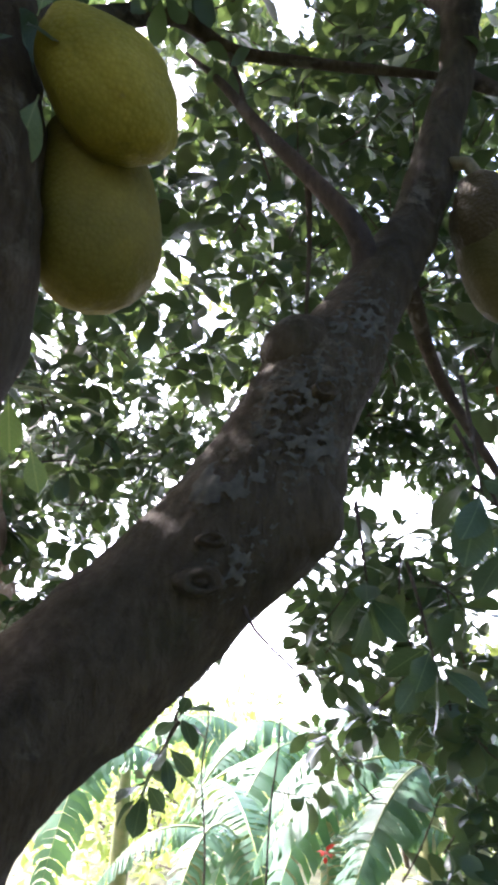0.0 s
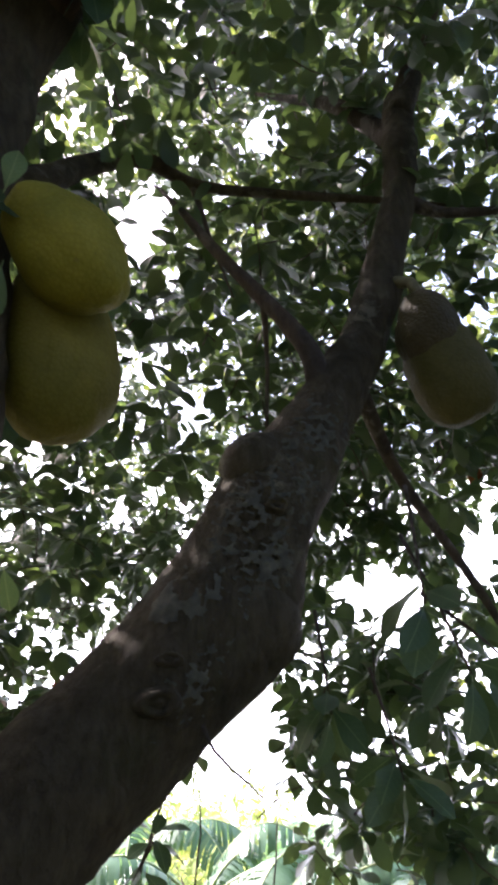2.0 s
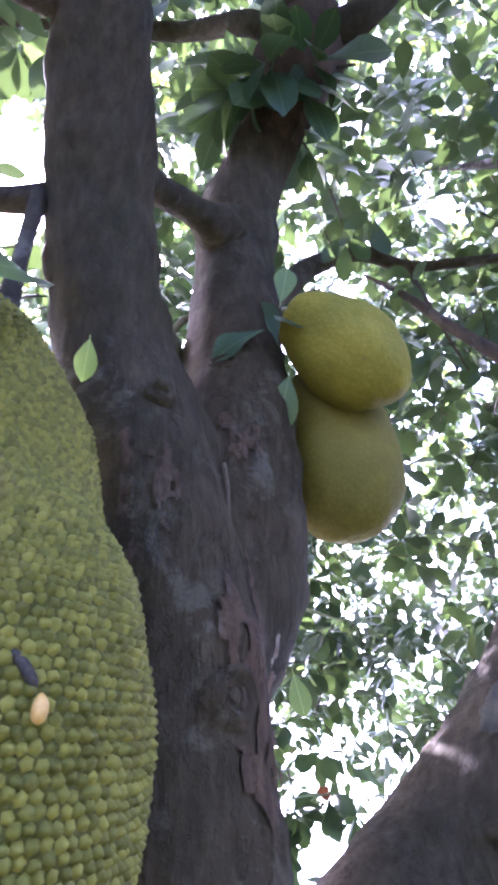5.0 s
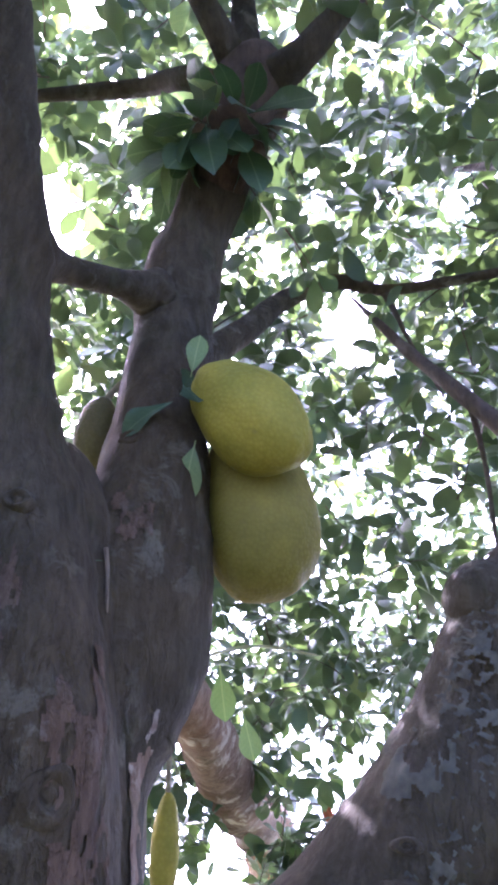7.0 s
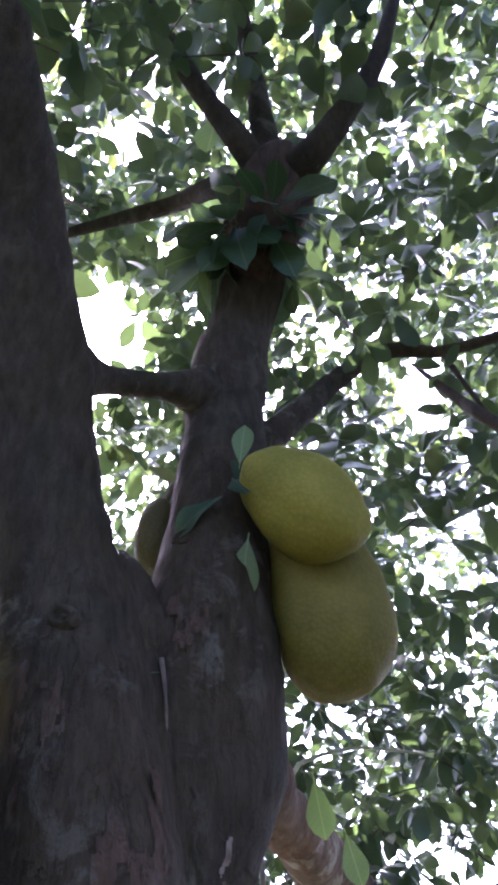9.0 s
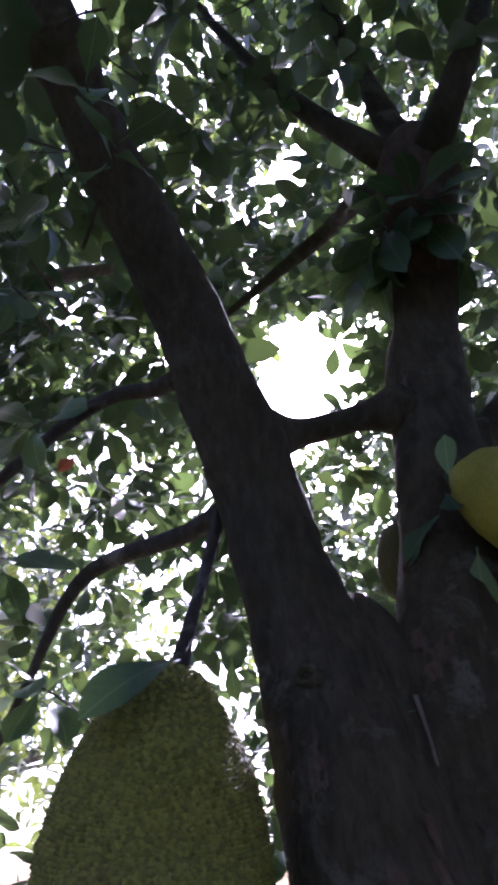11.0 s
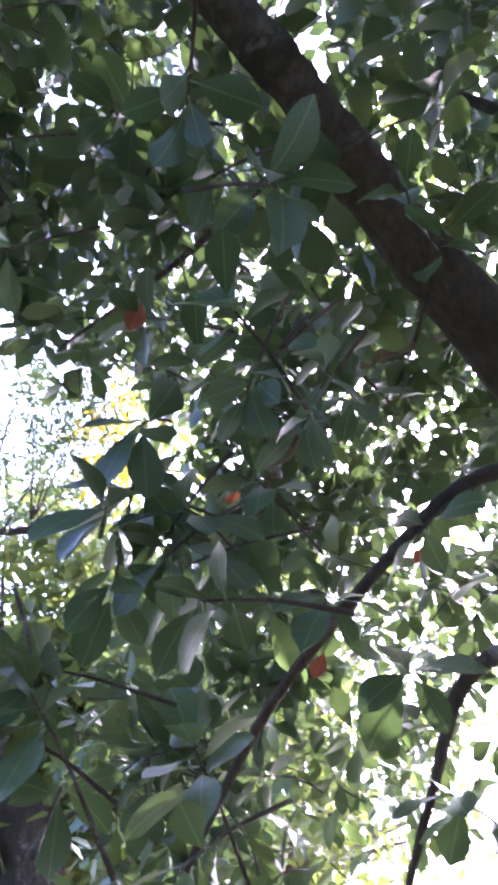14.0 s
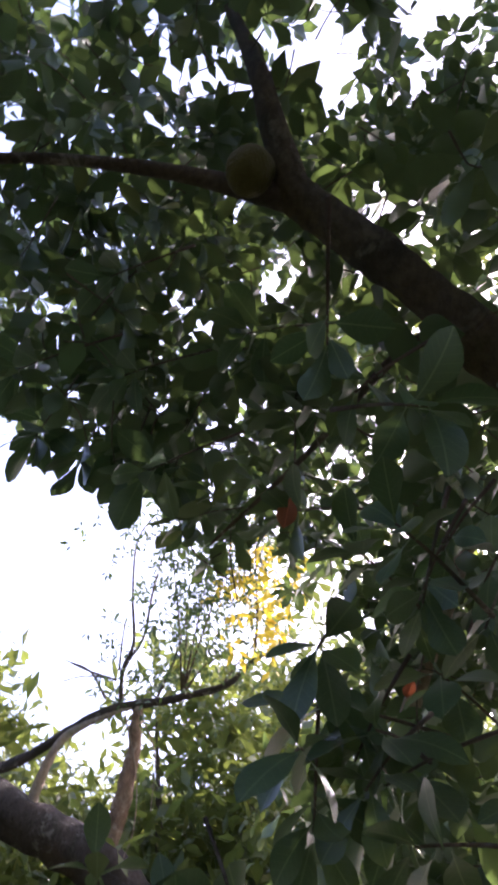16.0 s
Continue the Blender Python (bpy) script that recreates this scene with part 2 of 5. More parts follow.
def tube(pts, sides=14, step=0.03, rough=0.0, seed=0.0):
    """A tapered limb along pts; returns vertices and faces."""
    s = spline(pts, step)
    verts, faces = [], []
    side = Vector((1, 0, 0))
    for i, row in enumerate(s):
        a, b = s[max(i - 1, 0)][:3], s[min(i + 1, len(s) - 1)][:3]
        way = Vector(b - a).normalized()
        side = (side - way * side.dot(way))
        side = side.normalized() if side.length > 1e-4 else way.orthogonal().normalized()
        up = way.cross(side)
        for k in range(sides):
            w = 2 * math.pi * k / sides
            d = side * math.cos(w) + up * math.sin(w)
            c = Vector(row[:3]) + d * row[3]
            r = max(row[3], 0.001) * (1 + (rough * noise.noise(c * 9 + Vector((seed, 0, 0))) if rough else 0))
            verts.append(Vector(row[:3]) + d * r)
    n = len(s)
    for i in range(n - 1):
        for k in range(sides):
            k2 = (k + 1) % sides
            faces.append((i * sides + k, i * sides + k2, (i + 1) * sides + k2, (i + 1) * sides + k))
    faces.append(tuple(range(sides))[::-1])
    faces.append(tuple((n - 1) * sides + k for k in range(sides)))
    return verts, faces


def mesh_of(name, verts, faces, material, smooth=True):
    me = bpy.data.meshes.new(name)
    me.from_pydata([tuple(v) for v in verts], [], faces)
    me.materials.append(material)
    if smooth:
        me.polygons.foreach_set("use_smooth", [True] * len(me.polygons))
    me.update()
    return me


def child(name, me, parent, label=""):
    ob = new(name, me)
    ob.parent = parent
    if label:
        tagged(ob, label)
    return ob


def thing(name, label, category, place=(0, 0, 0), group="", kind=""):
    ob = new(name)
    ob.location = place
    ob.empty_display_size = 0.1
    return tagged(ob, label, category, group, kind)


def put(ob):
    """Keeps a part whose mesh is in world places where it is, under a moved parent."""
    ob.matrix_parent_inverse = Matrix.Translation(ob.parent.location).inverted()
    return ob


def limb(name, pts, material, parent, sides=12, rough=0.12, label="", seed=0.0, step=0.03):
    v, f = tube(pts, sides, step, rough, seed)
    return put(child(name, mesh_of(name, v, f, material), parent, label))


def leaf_shapes(count, rows=6, wide=0.46, seed=3):
    """Obovate blades one unit long along y, folded along the midrib and curled."""
    rng = random.Random(seed)
    shapes = []
    for _ in range(count):
        curl, fold, twist, wav = rng.uniform(-0.05, 0.55), rng.uniform(0.05, 0.35), rng.uniform(-0.5, 0.5), rng.uniform(0, 0.03)
        v = []
        for i in range(rows + 1):
            t = i / rows
            w = wide * 0.5 * (math.sin(math.pi * t**1.4) ** 0.72 if 0 < t < 1 else 0.0) + (0.012 if t < 0.5 else 0.02)
            y = 0.12 + 0.88 * t
            bend = -curl * t * t * 0.6
            for s in (-1, 0, 1):
                x = s * w
                z = bend + abs(s) * w * fold + s * w * twist * t + wav * math.sin(9 * t + 2 * s) * abs(s)
                v.append((x, y, z))
        f = []
        for i in range(rows):
            for k in (0, 1):
                a = i * 3 + k
                f.append((a, a + 1, a + 4, a + 3))
        b = len(v)
        v += [(-0.012, 0, 0), (0.012, 0, 0)]
        f.append((b, b + 1, 2, 0))
        shapes.append((np.array(v), f))
    return shapes


LEAVES = leaf_shapes(10, 7, 0.44)
FAR_LEAVES = leaf_shapes(8, 3, 0.42, 5)
SLIM = leaf_shapes(6, 2, 0.36, 8)


class Foliage:
    """Many blades gathered into one mesh."""

    def __init__(self, shapes, seed):
        self.shapes, self.v, self.f, self.n = shapes, [], [], 0
        self.rng = random.Random(seed)

    def blade(self, place, way, face, size, width=1.0):
        y = Vector(way).normalized()
        z = Vector(face) - y * Vector(face).dot(y)
        z = z.normalized() if z.length > 1e-3 else y.orthogonal().normalized()
        x = y.cross(z)
        v, f = self.rng.choice(self.shapes)
        m = np.array([x * width, y, z]) * size
        self.v.append(v @ m + np.array(place))
        self.f.append([tuple(i + self.n for i in q) for q in f])
        self.n += len(v)

    def spray(self, tip, way, count, size, droop=0.25):
        """A whorl of leaves round a twig's end."""
        rng, way = self.rng, Vector(way).normalized()
        a = way.orthogonal().normalized()
        b = way.cross(a)
        turn = rng.uniform(0, 6.28)
        for k in range(count):
            w = turn + k * 2.4 + rng.uniform(-0.3, 0.3)
            out = a * math.cos(w) + b * math.sin(w)
            back = k / count
            d = (way * (0.75 - 0.75 * back) + out * (0.55 + 0.5 * back) + Vector((0, 0, -droop * rng.uniform(0.3, 1.6))))
            p = Vector(tip) - way * size * 0.55 * back
            self.blade(p, d, way * 0.6 + Vector((rng.uniform(-0.4, 0.4), rng.uniform(-0.4, 0.4), 0.9)), size * rng.uniform(0.65, 1.15), rng.uniform(0.85, 1.15))

    def mesh(self, name, material):
        return mesh_of(name, np.vstack(self.v), [q for f in self.f for q in f], material)


def polar(az, el, r, origin):
    az, el = radians(az), radians(el)
    return Vector(origin) + Vector((-math.sin(az) * math.cos(el), math.cos(az) * math.cos(el), math.sin(el))) * r


def lobes(rings=60, sides=90):
    """A unit ball of rings and sides, as vertices and faces."""
    verts, faces = [], []
    for i in range(rings + 1):
        th = math.pi * i / rings
        for k in range(sides):
            ph = 2 * math.pi * k / sides
            verts.append(Vector((math.sin(th) * math.cos(ph), math.sin(th) * math.sin(ph), math.cos(th))))
    for i in range(rings):
        for k in range(sides):
            k2 = (k + 1) % sides
            faces.append((i * sides + k, (i + 1) * sides + k, (i + 1) * sides + k2, i * sides + k2))
    return verts, faces


def fruit_body(name, lobe_rows, material, parent, seed=0.0, label="", rings=48, sides=64, blunt=1.0):
    """Each lobe is a lumpy egg; lobe_rows: centre, radius, half height, axis."""
    out = []
    for j, (c, r, h, up) in enumerate(lobe_rows):
        v, f = lobes(rings, sides)
        turn = Vector((0, 0, 1)).rotation_difference(Vector(up)).to_matrix()
        pts = []
        for p in v:
            lump = lump_of(p, seed, j)
            egg = (1 - 0.10 * p.z) * max(1e-6, 1 - p.z * p.z) ** (0.5 * (blunt - 1))
            q = Vector((p.x * r * egg, p.y * r * egg, p.z * h)) * lump
            pts.append(turn @ q + Vector(c))
        me = mesh_of(name, pts, f, material)
        out.append(put(child(name, me, parent, label)))
    return out


def lump_of(p, seed, j):
    return 1 + 0.075 * noise.noise(p * 1.5 + Vector((seed + j * 3, 0, 0))) + 0.022 * noise.noise(p * 5 + Vector((seed, 4, 0)))


def spiny_fruit(parent, heart, rows, pitch):
    """One rind blended from several eggs round heart, set with blunt spines an even pitch apart."""
    rng = np.random.default_rng(17)
    heart = np.array(heart)
    eggs = []
    for c, r, h, up in rows:
        turn = np.array(Vector((0, 0, 1)).rotation_difference(Vector(up)).to_matrix())
        eggs.append((np.array(c), turn, np.array((r, r, h))))

    def depth(p):
        total = 0
        for c, turn, axes in eggs:
            q = (p - c) @ turn
            k0 = np.linalg.norm(q / axes, axis=1)
            total = total + np.exp(-(k0 * (k0 - 1) / (np.linalg.norm(q / axes**2, axis=1) + 1e-9)) / 0.009)
        return -0.009 * np.log(total)

    def skin(d):
        lo, hi = np.zeros(len(d)), np.full(len(d), 0.8)
        for _ in range(26):
            mid = (lo + hi) / 2
            inside = depth(heart + d * mid[:, None]) < 0
            lo, hi = np.where(inside, mid, lo), np.where(inside, hi, mid)
        wave = np.array([0.006 * noise.noise(Vector(v) * 2.3) + 0.003 * noise.noise(Vector(v) * 6) for v in d])
        return heart + d * (lo + wave)[:, None]

    dirs, faces = lobes(90, 120)
    body = skin(np.array([tuple(v) for v in dirs]))
    put(child("rind", mesh_of("rind", body, faces, RIND_NEAR), parent, "olive spiny rind with scars, shade between spines painted in"))
    polar_steps = np.linspace(0.002, math.pi - 0.002, 600)
    side = np.stack([np.sin(polar_steps), np.zeros(600), np.cos(polar_steps)], 1)
    around = [side * (math.cos(g), 1, 1) + np.stack([np.zeros(600), np.sin(polar_steps) * math.sin(g), np.zeros(600)], 1) for g in np.arange(0, 6.28, 0.785)]
    girth = np.mean([np.linalg.norm(skin(w) - heart, axis=1) for w in around], 0)
    line = np.stack([girth * np.sin(polar_steps), girth * np.cos(polar_steps)], 1)
    length = np.concatenate([[0], np.cumsum(np.linalg.norm(np.diff(line, axis=0), axis=1))])
    d = []
    for ring, at_length in enumerate(np.arange(pitch, length[-1], pitch * 0.86)):
        th = np.interp(at_length, length, polar_steps)
        count = max(3, int(2 * math.pi * np.interp(th, polar_steps, girth) * math.sin(th) / pitch))
        for k in range(count):
            g = 2 * math.pi * (k + 0.5 * (ring % 2) + rng.uniform(-0.16, 0.16)) / count
            tj = th + rng.uniform(-0.12, 0.12) * pitch / 0.2
            d.append((math.sin(tj) * math.cos(g), math.sin(tj) * math.sin(g), math.cos(tj)))
    spots, e = skin(np.array(d)), 1e-4
    grad = np.stack([depth(spots + np.eye(3)[k] * e) - depth(spots - np.eye(3)[k] * e) for k in range(3)], 1)
    grad /= np.linalg.norm(grad, axis=1, keepdims=True)
    verts, faces = [], []
    for i, (o, nrm) in enumerate(zip(spots, grad)):
        o, nrm = Vector(o), Vector(nrm)
        size, tall = pitch * rng.uniform(0.86, 1.14), pitch * rng.uniform(0.46, 0.66)
        lean = Vector(rng.uniform(-1, 1, 3)) * tall * 0.25
        a = nrm.orthogonal().normalized()
        g0 = rng.uniform(0, 6.28)
        f = nrm.cross(a)
        b = len(verts)
        for rad, lift in ((0.68, -0.16), (0.44, 0.48), (0.15, 0.97)):
            for k in range(5):
                g = k * math.pi * 0.4 + g0
                verts.append(o + (a * math.cos(g) + f * math.sin(g)) * size * rad + nrm * tall * lift + lean * max(lift, 0))
        for k in range(5):
            k2 = (k + 1) % 5
            faces.append((b + k, b + k2, b + 5 + k2, b + 5 + k))
            faces.append((b + 5 + k, b + 5 + k2, b + 10 + k2, b + 10 + k))
        faces.append(tuple(range(b + 10, b + 15)))
    tagged(put(child("spiny_skin", mesh_of("spiny_skin", verts, faces, SPINE), parent, "close-set blunt olive spines")), kind="stuff")


# ---- ground ----
def ground_z(x, y):
    fall = max(0.0, y - 1.8)
    return -2.6 * (1 - math.exp(-(fall / 4.5) ** 1.6)) - 0.17 * min(max(0.0, y - 8), 110) - 0.6 * min(max(0.0, y - 30), 50) + 0.05 * noise.noise(Vector((x * 0.5, y * 0.5, 0)))


def build_ground():
    def axis():
        near = [i * 0.5 for i in range(-40, 41)]
        far = [25, 32, 42, 60, 90, 140, 220, 350, 600, 1000, 1600, 2500]
        return [-v for v in reversed(far)] + near + far
    xs = ys = axis()
    verts = [(x, y, ground_z(x, y)) for y in ys for x in xs]
    w = len(xs)
    faces = [(j * w + i, j * w + i + 1, (j + 1) * w + i + 1, (j + 1) * w + i) for j in range(len(ys) - 1) for i in range(w - 1)]
    tagged(new("ground", mesh_of("ground", verts, faces, SOIL)), "sloping ground covered with dry grass and litter", "ground", kind="structure")


build_ground()

# ---- the jackfruit tree ----
tree = thing("jackfruit_tree", "old jackfruit tree with three grey leaning stems and dark leaves", "tree", (-0.40, 0.70, 0.0))
STEM_LEFT = [(-0.43, 0.66, 0.9, 0.15), (-0.41, 0.60, 1.3, 0.13), (-0.43, 0.55, 1.66, 0.105), (-0.50, 0.522, 1.99, 0.09), (-0.527, 0.453, 2.329, 0.082), (-0.462, 0.312, 2.669, 0.072), (-0.328, 0.09, 2.995, 0.067), (-0.123, -0.15, 3.337, 0.06), (0.083, -0.428, 3.671, 0.055)]
STEM_MID = [(-0.48, 0.70, 0.9, 0.13), (-0.475, 0.69, 1.3, 0.098), (-0.482, 0.72, 1.6, 0.084), (-0.462, 0.755, 1.78, 0.094), (-0.445, 0.785, 1.95, 0.106), (-0.478, 0.85, 2.297, 0.098), (-0.492, 0.91, 2.70, 0.086), (-0.43, 0.93, 2.92, 0.08), (-0.36, 0.90, 3.03, 0.085)]
STEM_LEAN = [(-0.484, 0.813, 1.017, 0.132), (-0.388, 0.935, 1.188, 0.127), (-0.224, 1.10, 1.357, 0.129), (-0.042, 1.19, 1.575, 0.136), (0.060, 1.235, 1.80, 0.112), (0.196, 1.31, 2.045, 0.080), (0.317, 1.40, 2.305, 0.060), (0.394, 1.48, 2.587, 0.054), (0.46, 1.55, 2.87, 0.050), (0.50, 1.62, 3.3, 0.045)]
BASE = [(-0.38, 0.74, -0.15, 0.36), (-0.39, 0.74, 0.1, 0.29), (-0.42, 0.73, 0.5, 0.22), (-0.45, 0.71, 0.9, 0.18), (-0.46, 0.70, 1.12, 0.13)]
CROSS = [(-0.515, 0.47, 2.42, 0.036), (-0.523, 0.56, 2.45, 0.028), (-0.50, 0.68, 2.49, 0.027), (-0.485, 0.80, 2.54, 0.04)]
KNOB = [(-0.44, 0.79, 1.66, 0.03), (-0.405, 0.84, 1.76, 0.045), (-0.40, 0.85, 1.86, 0.05), (-0.43, 0.83, 1.98, 0.03)]
RIDGE = [(-0.48, 0.76, 1.0, 0.05), (-0.475, 0.765, 1.3, 0.034), (-0.462, 0.772, 1.6, 0.03), (-0.43, 0.80, 1.74, 0.03)]
WEB = [(-0.45, 0.64, 1.0, 0.09), (-0.475, 0.66, 1.5, 0.076), (-0.492, 0.65, 1.85, 0.064), (-0.497, 0.638, 1.97, 0.054), (-0.497, 0.628, 2.05, 0.038), (-0.50, 0.628, 2.09, 0.012)]
STUB = [(0.075, 1.23, 1.84, 0.075), (0.035, 1.19, 1.885, 0.052), (0.014, 1.165, 1.912, 0.040), (0.004, 1.155, 1.925, 0.016)]
KNUCKLE = [(-0.01, 1.19, 1.60, 0.10), (0.045, 1.165, 1.565, 0.088), (0.09, 1.155, 1.55, 0.056), (0.118, 1.15, 1.548, 0.02)]


def build_trunk():
    """Limbs blended where they meet, with swellings, scars and fissures."""
    limbs = [(BASE, 44), (STEM_LEFT, 44), (STEM_MID, 44), (STEM_LEAN, 52), (CROSS, 16), (KNUCKLE, 24), (STUB, 22), (KNOB, 24), (RIDGE, 24), (WEB, 24)]
    lines = [spline(pts, 0.02) for pts, _ in limbs]
    verts, faces = [], []
    for j, (pts, sides) in enumerate(limbs):
        v, f = tube(pts, sides, 0.016)
        v = np.array([tuple(p) for p in v])
        rings = len(v) // sides
        mid = np.repeat(v.reshape(rings, sides, 3).mean(1), sides, 0)
        out = v - mid
        out /= np.linalg.norm(out, axis=1, keepdims=True) + 1e-9
        lift = np.zeros(len(v))
        for k, line in enumerate(lines):
            if k == j:
                continue
            gap = (np.linalg.norm(v[:, None, :] - line[None, :, :3], axis=2) - line[None, :, 3]).min(1)
            h = np.clip(1 - np.abs(gap) / 0.10, 0, 1)
            lift += h * h * (0.006 if limbs[k][0] in (STUB, CROSS) else 0.018 if limbs[k][0] is KNUCKLE else 0.026)
        for i, p in enumerate(v):
            q = Vector(p)
            d = 0.013 * noise.noise(q * 5) + 0.006 * noise.noise(q * 14) + 0.004 * noise.noise(Vector((p[0] * 40, p[1] * 40, p[2] * 16)))
            d += 0.010 * max(0, noise.noise(Vector((p[0] * 11, p[1] * 11, p[2] * 22)) + Vector((7, 0, 0))) - 0.2)
            v[i] += out[i] * (d * (0.35 if j == 4 else 1) + lift[i])
        faces += [tuple(i + len(verts) for i in q) for q in f]
        verts += list(v)
    put(child("trunk", mesh_of("trunk", verts, faces, BARK), tree, "grey-brown trunk and stems with pale lichen"))
    return bvhtree.BVHTree.FromPolygons([tuple(v) for v in verts], faces)


SKIN = build_trunk()


def lichen_crust(line_rows, span, turn, half, seed, cut):
    """A flaky crust draped over one flank of a stem, broken into plates."""
    line = spline(line_rows, 0.004)
    line = line[(line[:, 2] > span[0]) & (line[:, 2] < span[1])]
    n, cols = len(line), 96
    verts, faces, keep = [], [], []
    for i, row in enumerate(line):
        way = Vector(line[min(i + 1, n - 1)][:3] - line[max(i - 1, 0)][:3]).normalized()
        a = Vector((0.15, -1, 0.1))
        a = (a - way * a.dot(way)).normalized()
        e = way.cross(a)
        for k in range(cols):
            w = turn + half * (2 * k / (cols - 1) - 1)
            out = a * math.cos(w) + e * math.sin(w)
            p = Vector(row[:3]) + out * row[3]
            flake = noise.noise(Vector((p.x * 58, p.y * 58, p.z * 105)) + Vector((seed, 0, 0))) + 0.5 * noise.noise(Vector((p.x * 110, p.y * 110, p.z * 180)))
            grain = noise.noise(p * 240)
            patch = noise.noise(p * 11 + Vector((seed, 3, 0)))
            edge = min(1, 4 * (i + 1) / n, 4 * (n - i) / n) * min(1, 3 * (k + 1) / cols, 3 * (cols - k) / cols)
            keep.append(flake * 0.9 + patch * 0.7 + edge * 0.75 - 0.72 > cut)
            verts.append(p + out * (0.008 + 0.004 * flake + 0.0014 * grain))
    for i in range(n - 1):
        for k in range(cols - 1):
            q = (i * cols + k, i * cols + k + 1, (i + 1) * cols + k + 1, (i + 1) * cols + k)
            if all(keep[j] for j in q):
                faces.append(q)
    tagged(put(child("lichen_crust", mesh_of("lichen_crust", verts, faces, SCALE), tree, "flaky grey lichen and bark crust")), kind="stuff")


lichen_crust(STEM_LEAN, (1.52, 2.10), 0.10, 0.95, 2.0, -0.18)
lichen_crust(STEM_LEAN, (1.38, 1.58), 0.2, 0.7, 6.0, 0.25)


def bark_patch(name, place, out, wide, tall, seed, material, cut, lift=0.004, label=""):
    """A torn plate or crust lying on the trunk, with a ragged outline and holes."""
    out = Vector(out).normalized()
    up = (Vector((0, 0, 1)) - out * out.z).normalized()
    side = up.cross(out)
    cols, rows = int(wide / 0.003), int(tall / 0.004)
    verts, keep, faces = [], [], []
    for j in range(rows):
        for i in range(cols):
            u, v = 2 * i / (cols - 1) - 1, 2 * j / (rows - 1) - 1
            start = Vector(place) + side * u * wide / 2 + up * v * tall / 2 + out * 0.08
            hit, normal, _, far = SKIN.ray_cast(start, -out, 0.2)
            if hit is None:
                hit, normal = start - out * 0.08, out
                u = 9
            rag = noise.noise(Vector((hit.x * 30 + seed, hit.y * 30, hit.z * 13))) + 0.6 * noise.noise(Vector((hit.x * 90, hit.y * 90 + seed, hit.z * 45)))
            keep.append(1.1 - max(abs(u), abs(v)) ** 2 + rag * 0.9 > cut)
            verts.append(hit + out * (lift + 0.004 * max(0, rag) + 0.0015 * noise.noise(hit * 180)))
    for j in range(rows - 1):
        for i in range(cols - 1):
            q = (j * cols + i, j * cols + i + 1, (j + 1) * cols + i + 1, (j + 1) * cols + i)
            if all(keep[k] for k in q):
                faces.append(q)
    put(child(name, mesh_of(name, verts, faces, material), tree, label))


for name, place, out, wide, tall, seed, material, cut, label in (
        ("torn_bark", (-0.315, 0.56, 1.60), (0.97, 0.15, 0.0), 0.13, 0.34, 1.0, BARK_RED, 0.75, "torn red-brown bark low on the trunk"),
        ("torn_bark", (-0.372, 0.72, 1.56), (0.95, 0.05, 0.0), 0.06, 0.30, 3.0, BARK_PEEL, 0.7, "peeling strip of paler bark"),
        ("torn_bark", (-0.393, 0.686, 1.96), (0.79, -0.58, 0.15), 0.12, 0.16, 12.0, BARK_RED, 1.0, "scaling brown bark"),
        ("torn_bark", (-0.399, 0.458, 1.80), (0.56, -0.82, 0.1), 0.14, 0.30, 15.0, BARK_RED, 1.1, "scaling brown bark"),
        ("lichen_patch", (-0.083, 1.056, 1.60), (-0.1, -0.9, 0.4), 0.20, 0.16, 18.0, SCALE, 0.95, "grey lichen crust")):
    bark_patch(name, place, out, wide, tall, seed, material, cut, label=label)


def knot(place, out, size, squash):
    """The scar of a shed branch: a raised lip round a dark hollow."""
    out = Vector(out).normalized()
    up = (Vector((0, 0, 1)) - out * out.z).normalized()
    side = up.cross(out)
    verts, faces, n = [], [], 22
    for rad, lift in ((1.5, -0.012), (1.15, 0.004), (0.9, 0.009), (0.62, 0.003), (0.42, -0.004), (0.22, 0.003)):
        for k in range(n):
            g = 2 * math.pi * k / n
            wob = 1 + 0.22 * noise.noise(Vector((math.cos(g), math.sin(g), size * 90 + rad)))
            verts.append(Vector(place) + (side * math.cos(g) + up * math.sin(g) * squash) * size * rad * wob + out * (lift * size / 0.02 + 0.004))
    for ring in range(5):
        for k in range(n):
            k2 = (k + 1) % n
            faces.append((ring * n + k, ring * n + k2, ring * n + n + k2, ring * n + n + k))
    faces.append(tuple(5 * n + k for k in range(n)))
    put(child("knot", mesh_of("knot", verts, faces, BARK), tree, "scar of a shed branch"))


for place, out, size, squash in (((-0.105, 1.007, 1.433), (0.45, -0.89, -0.02), 0.030, 0.6), ((-0.092, 1.017, 1.499), (0.27, -0.95, 0.14), 0.018, 0.5), ((0.087, 1.108, 1.775), (0.29, -0.95, 0.14), 0.018, 0.7),
                                 ((-0.405, 0.476, 1.925), (0.66, -0.73, 0.15), 0.016, 0.8), ((-0.434, 0.718, 2.126), (0.25, -0.94, 0.25), 0.022, 0.6), ((-0.396, 0.731, 2.104), (0.61, -0.77, 0.2), 0.02, 0.7),
                                 ((-0.323, 0.521, 1.579), (0.92, -0.38, 0.1), 0.024, 1.1), ((-0.39, 0.682, 1.723), (0.69, -0.72, 0.03), 0.02, 0.9), ((0.044, 1.094, 1.531), (0.67, -0.67, -0.31), 0.02, 0.6)):
    knot(place, out, size, squash)

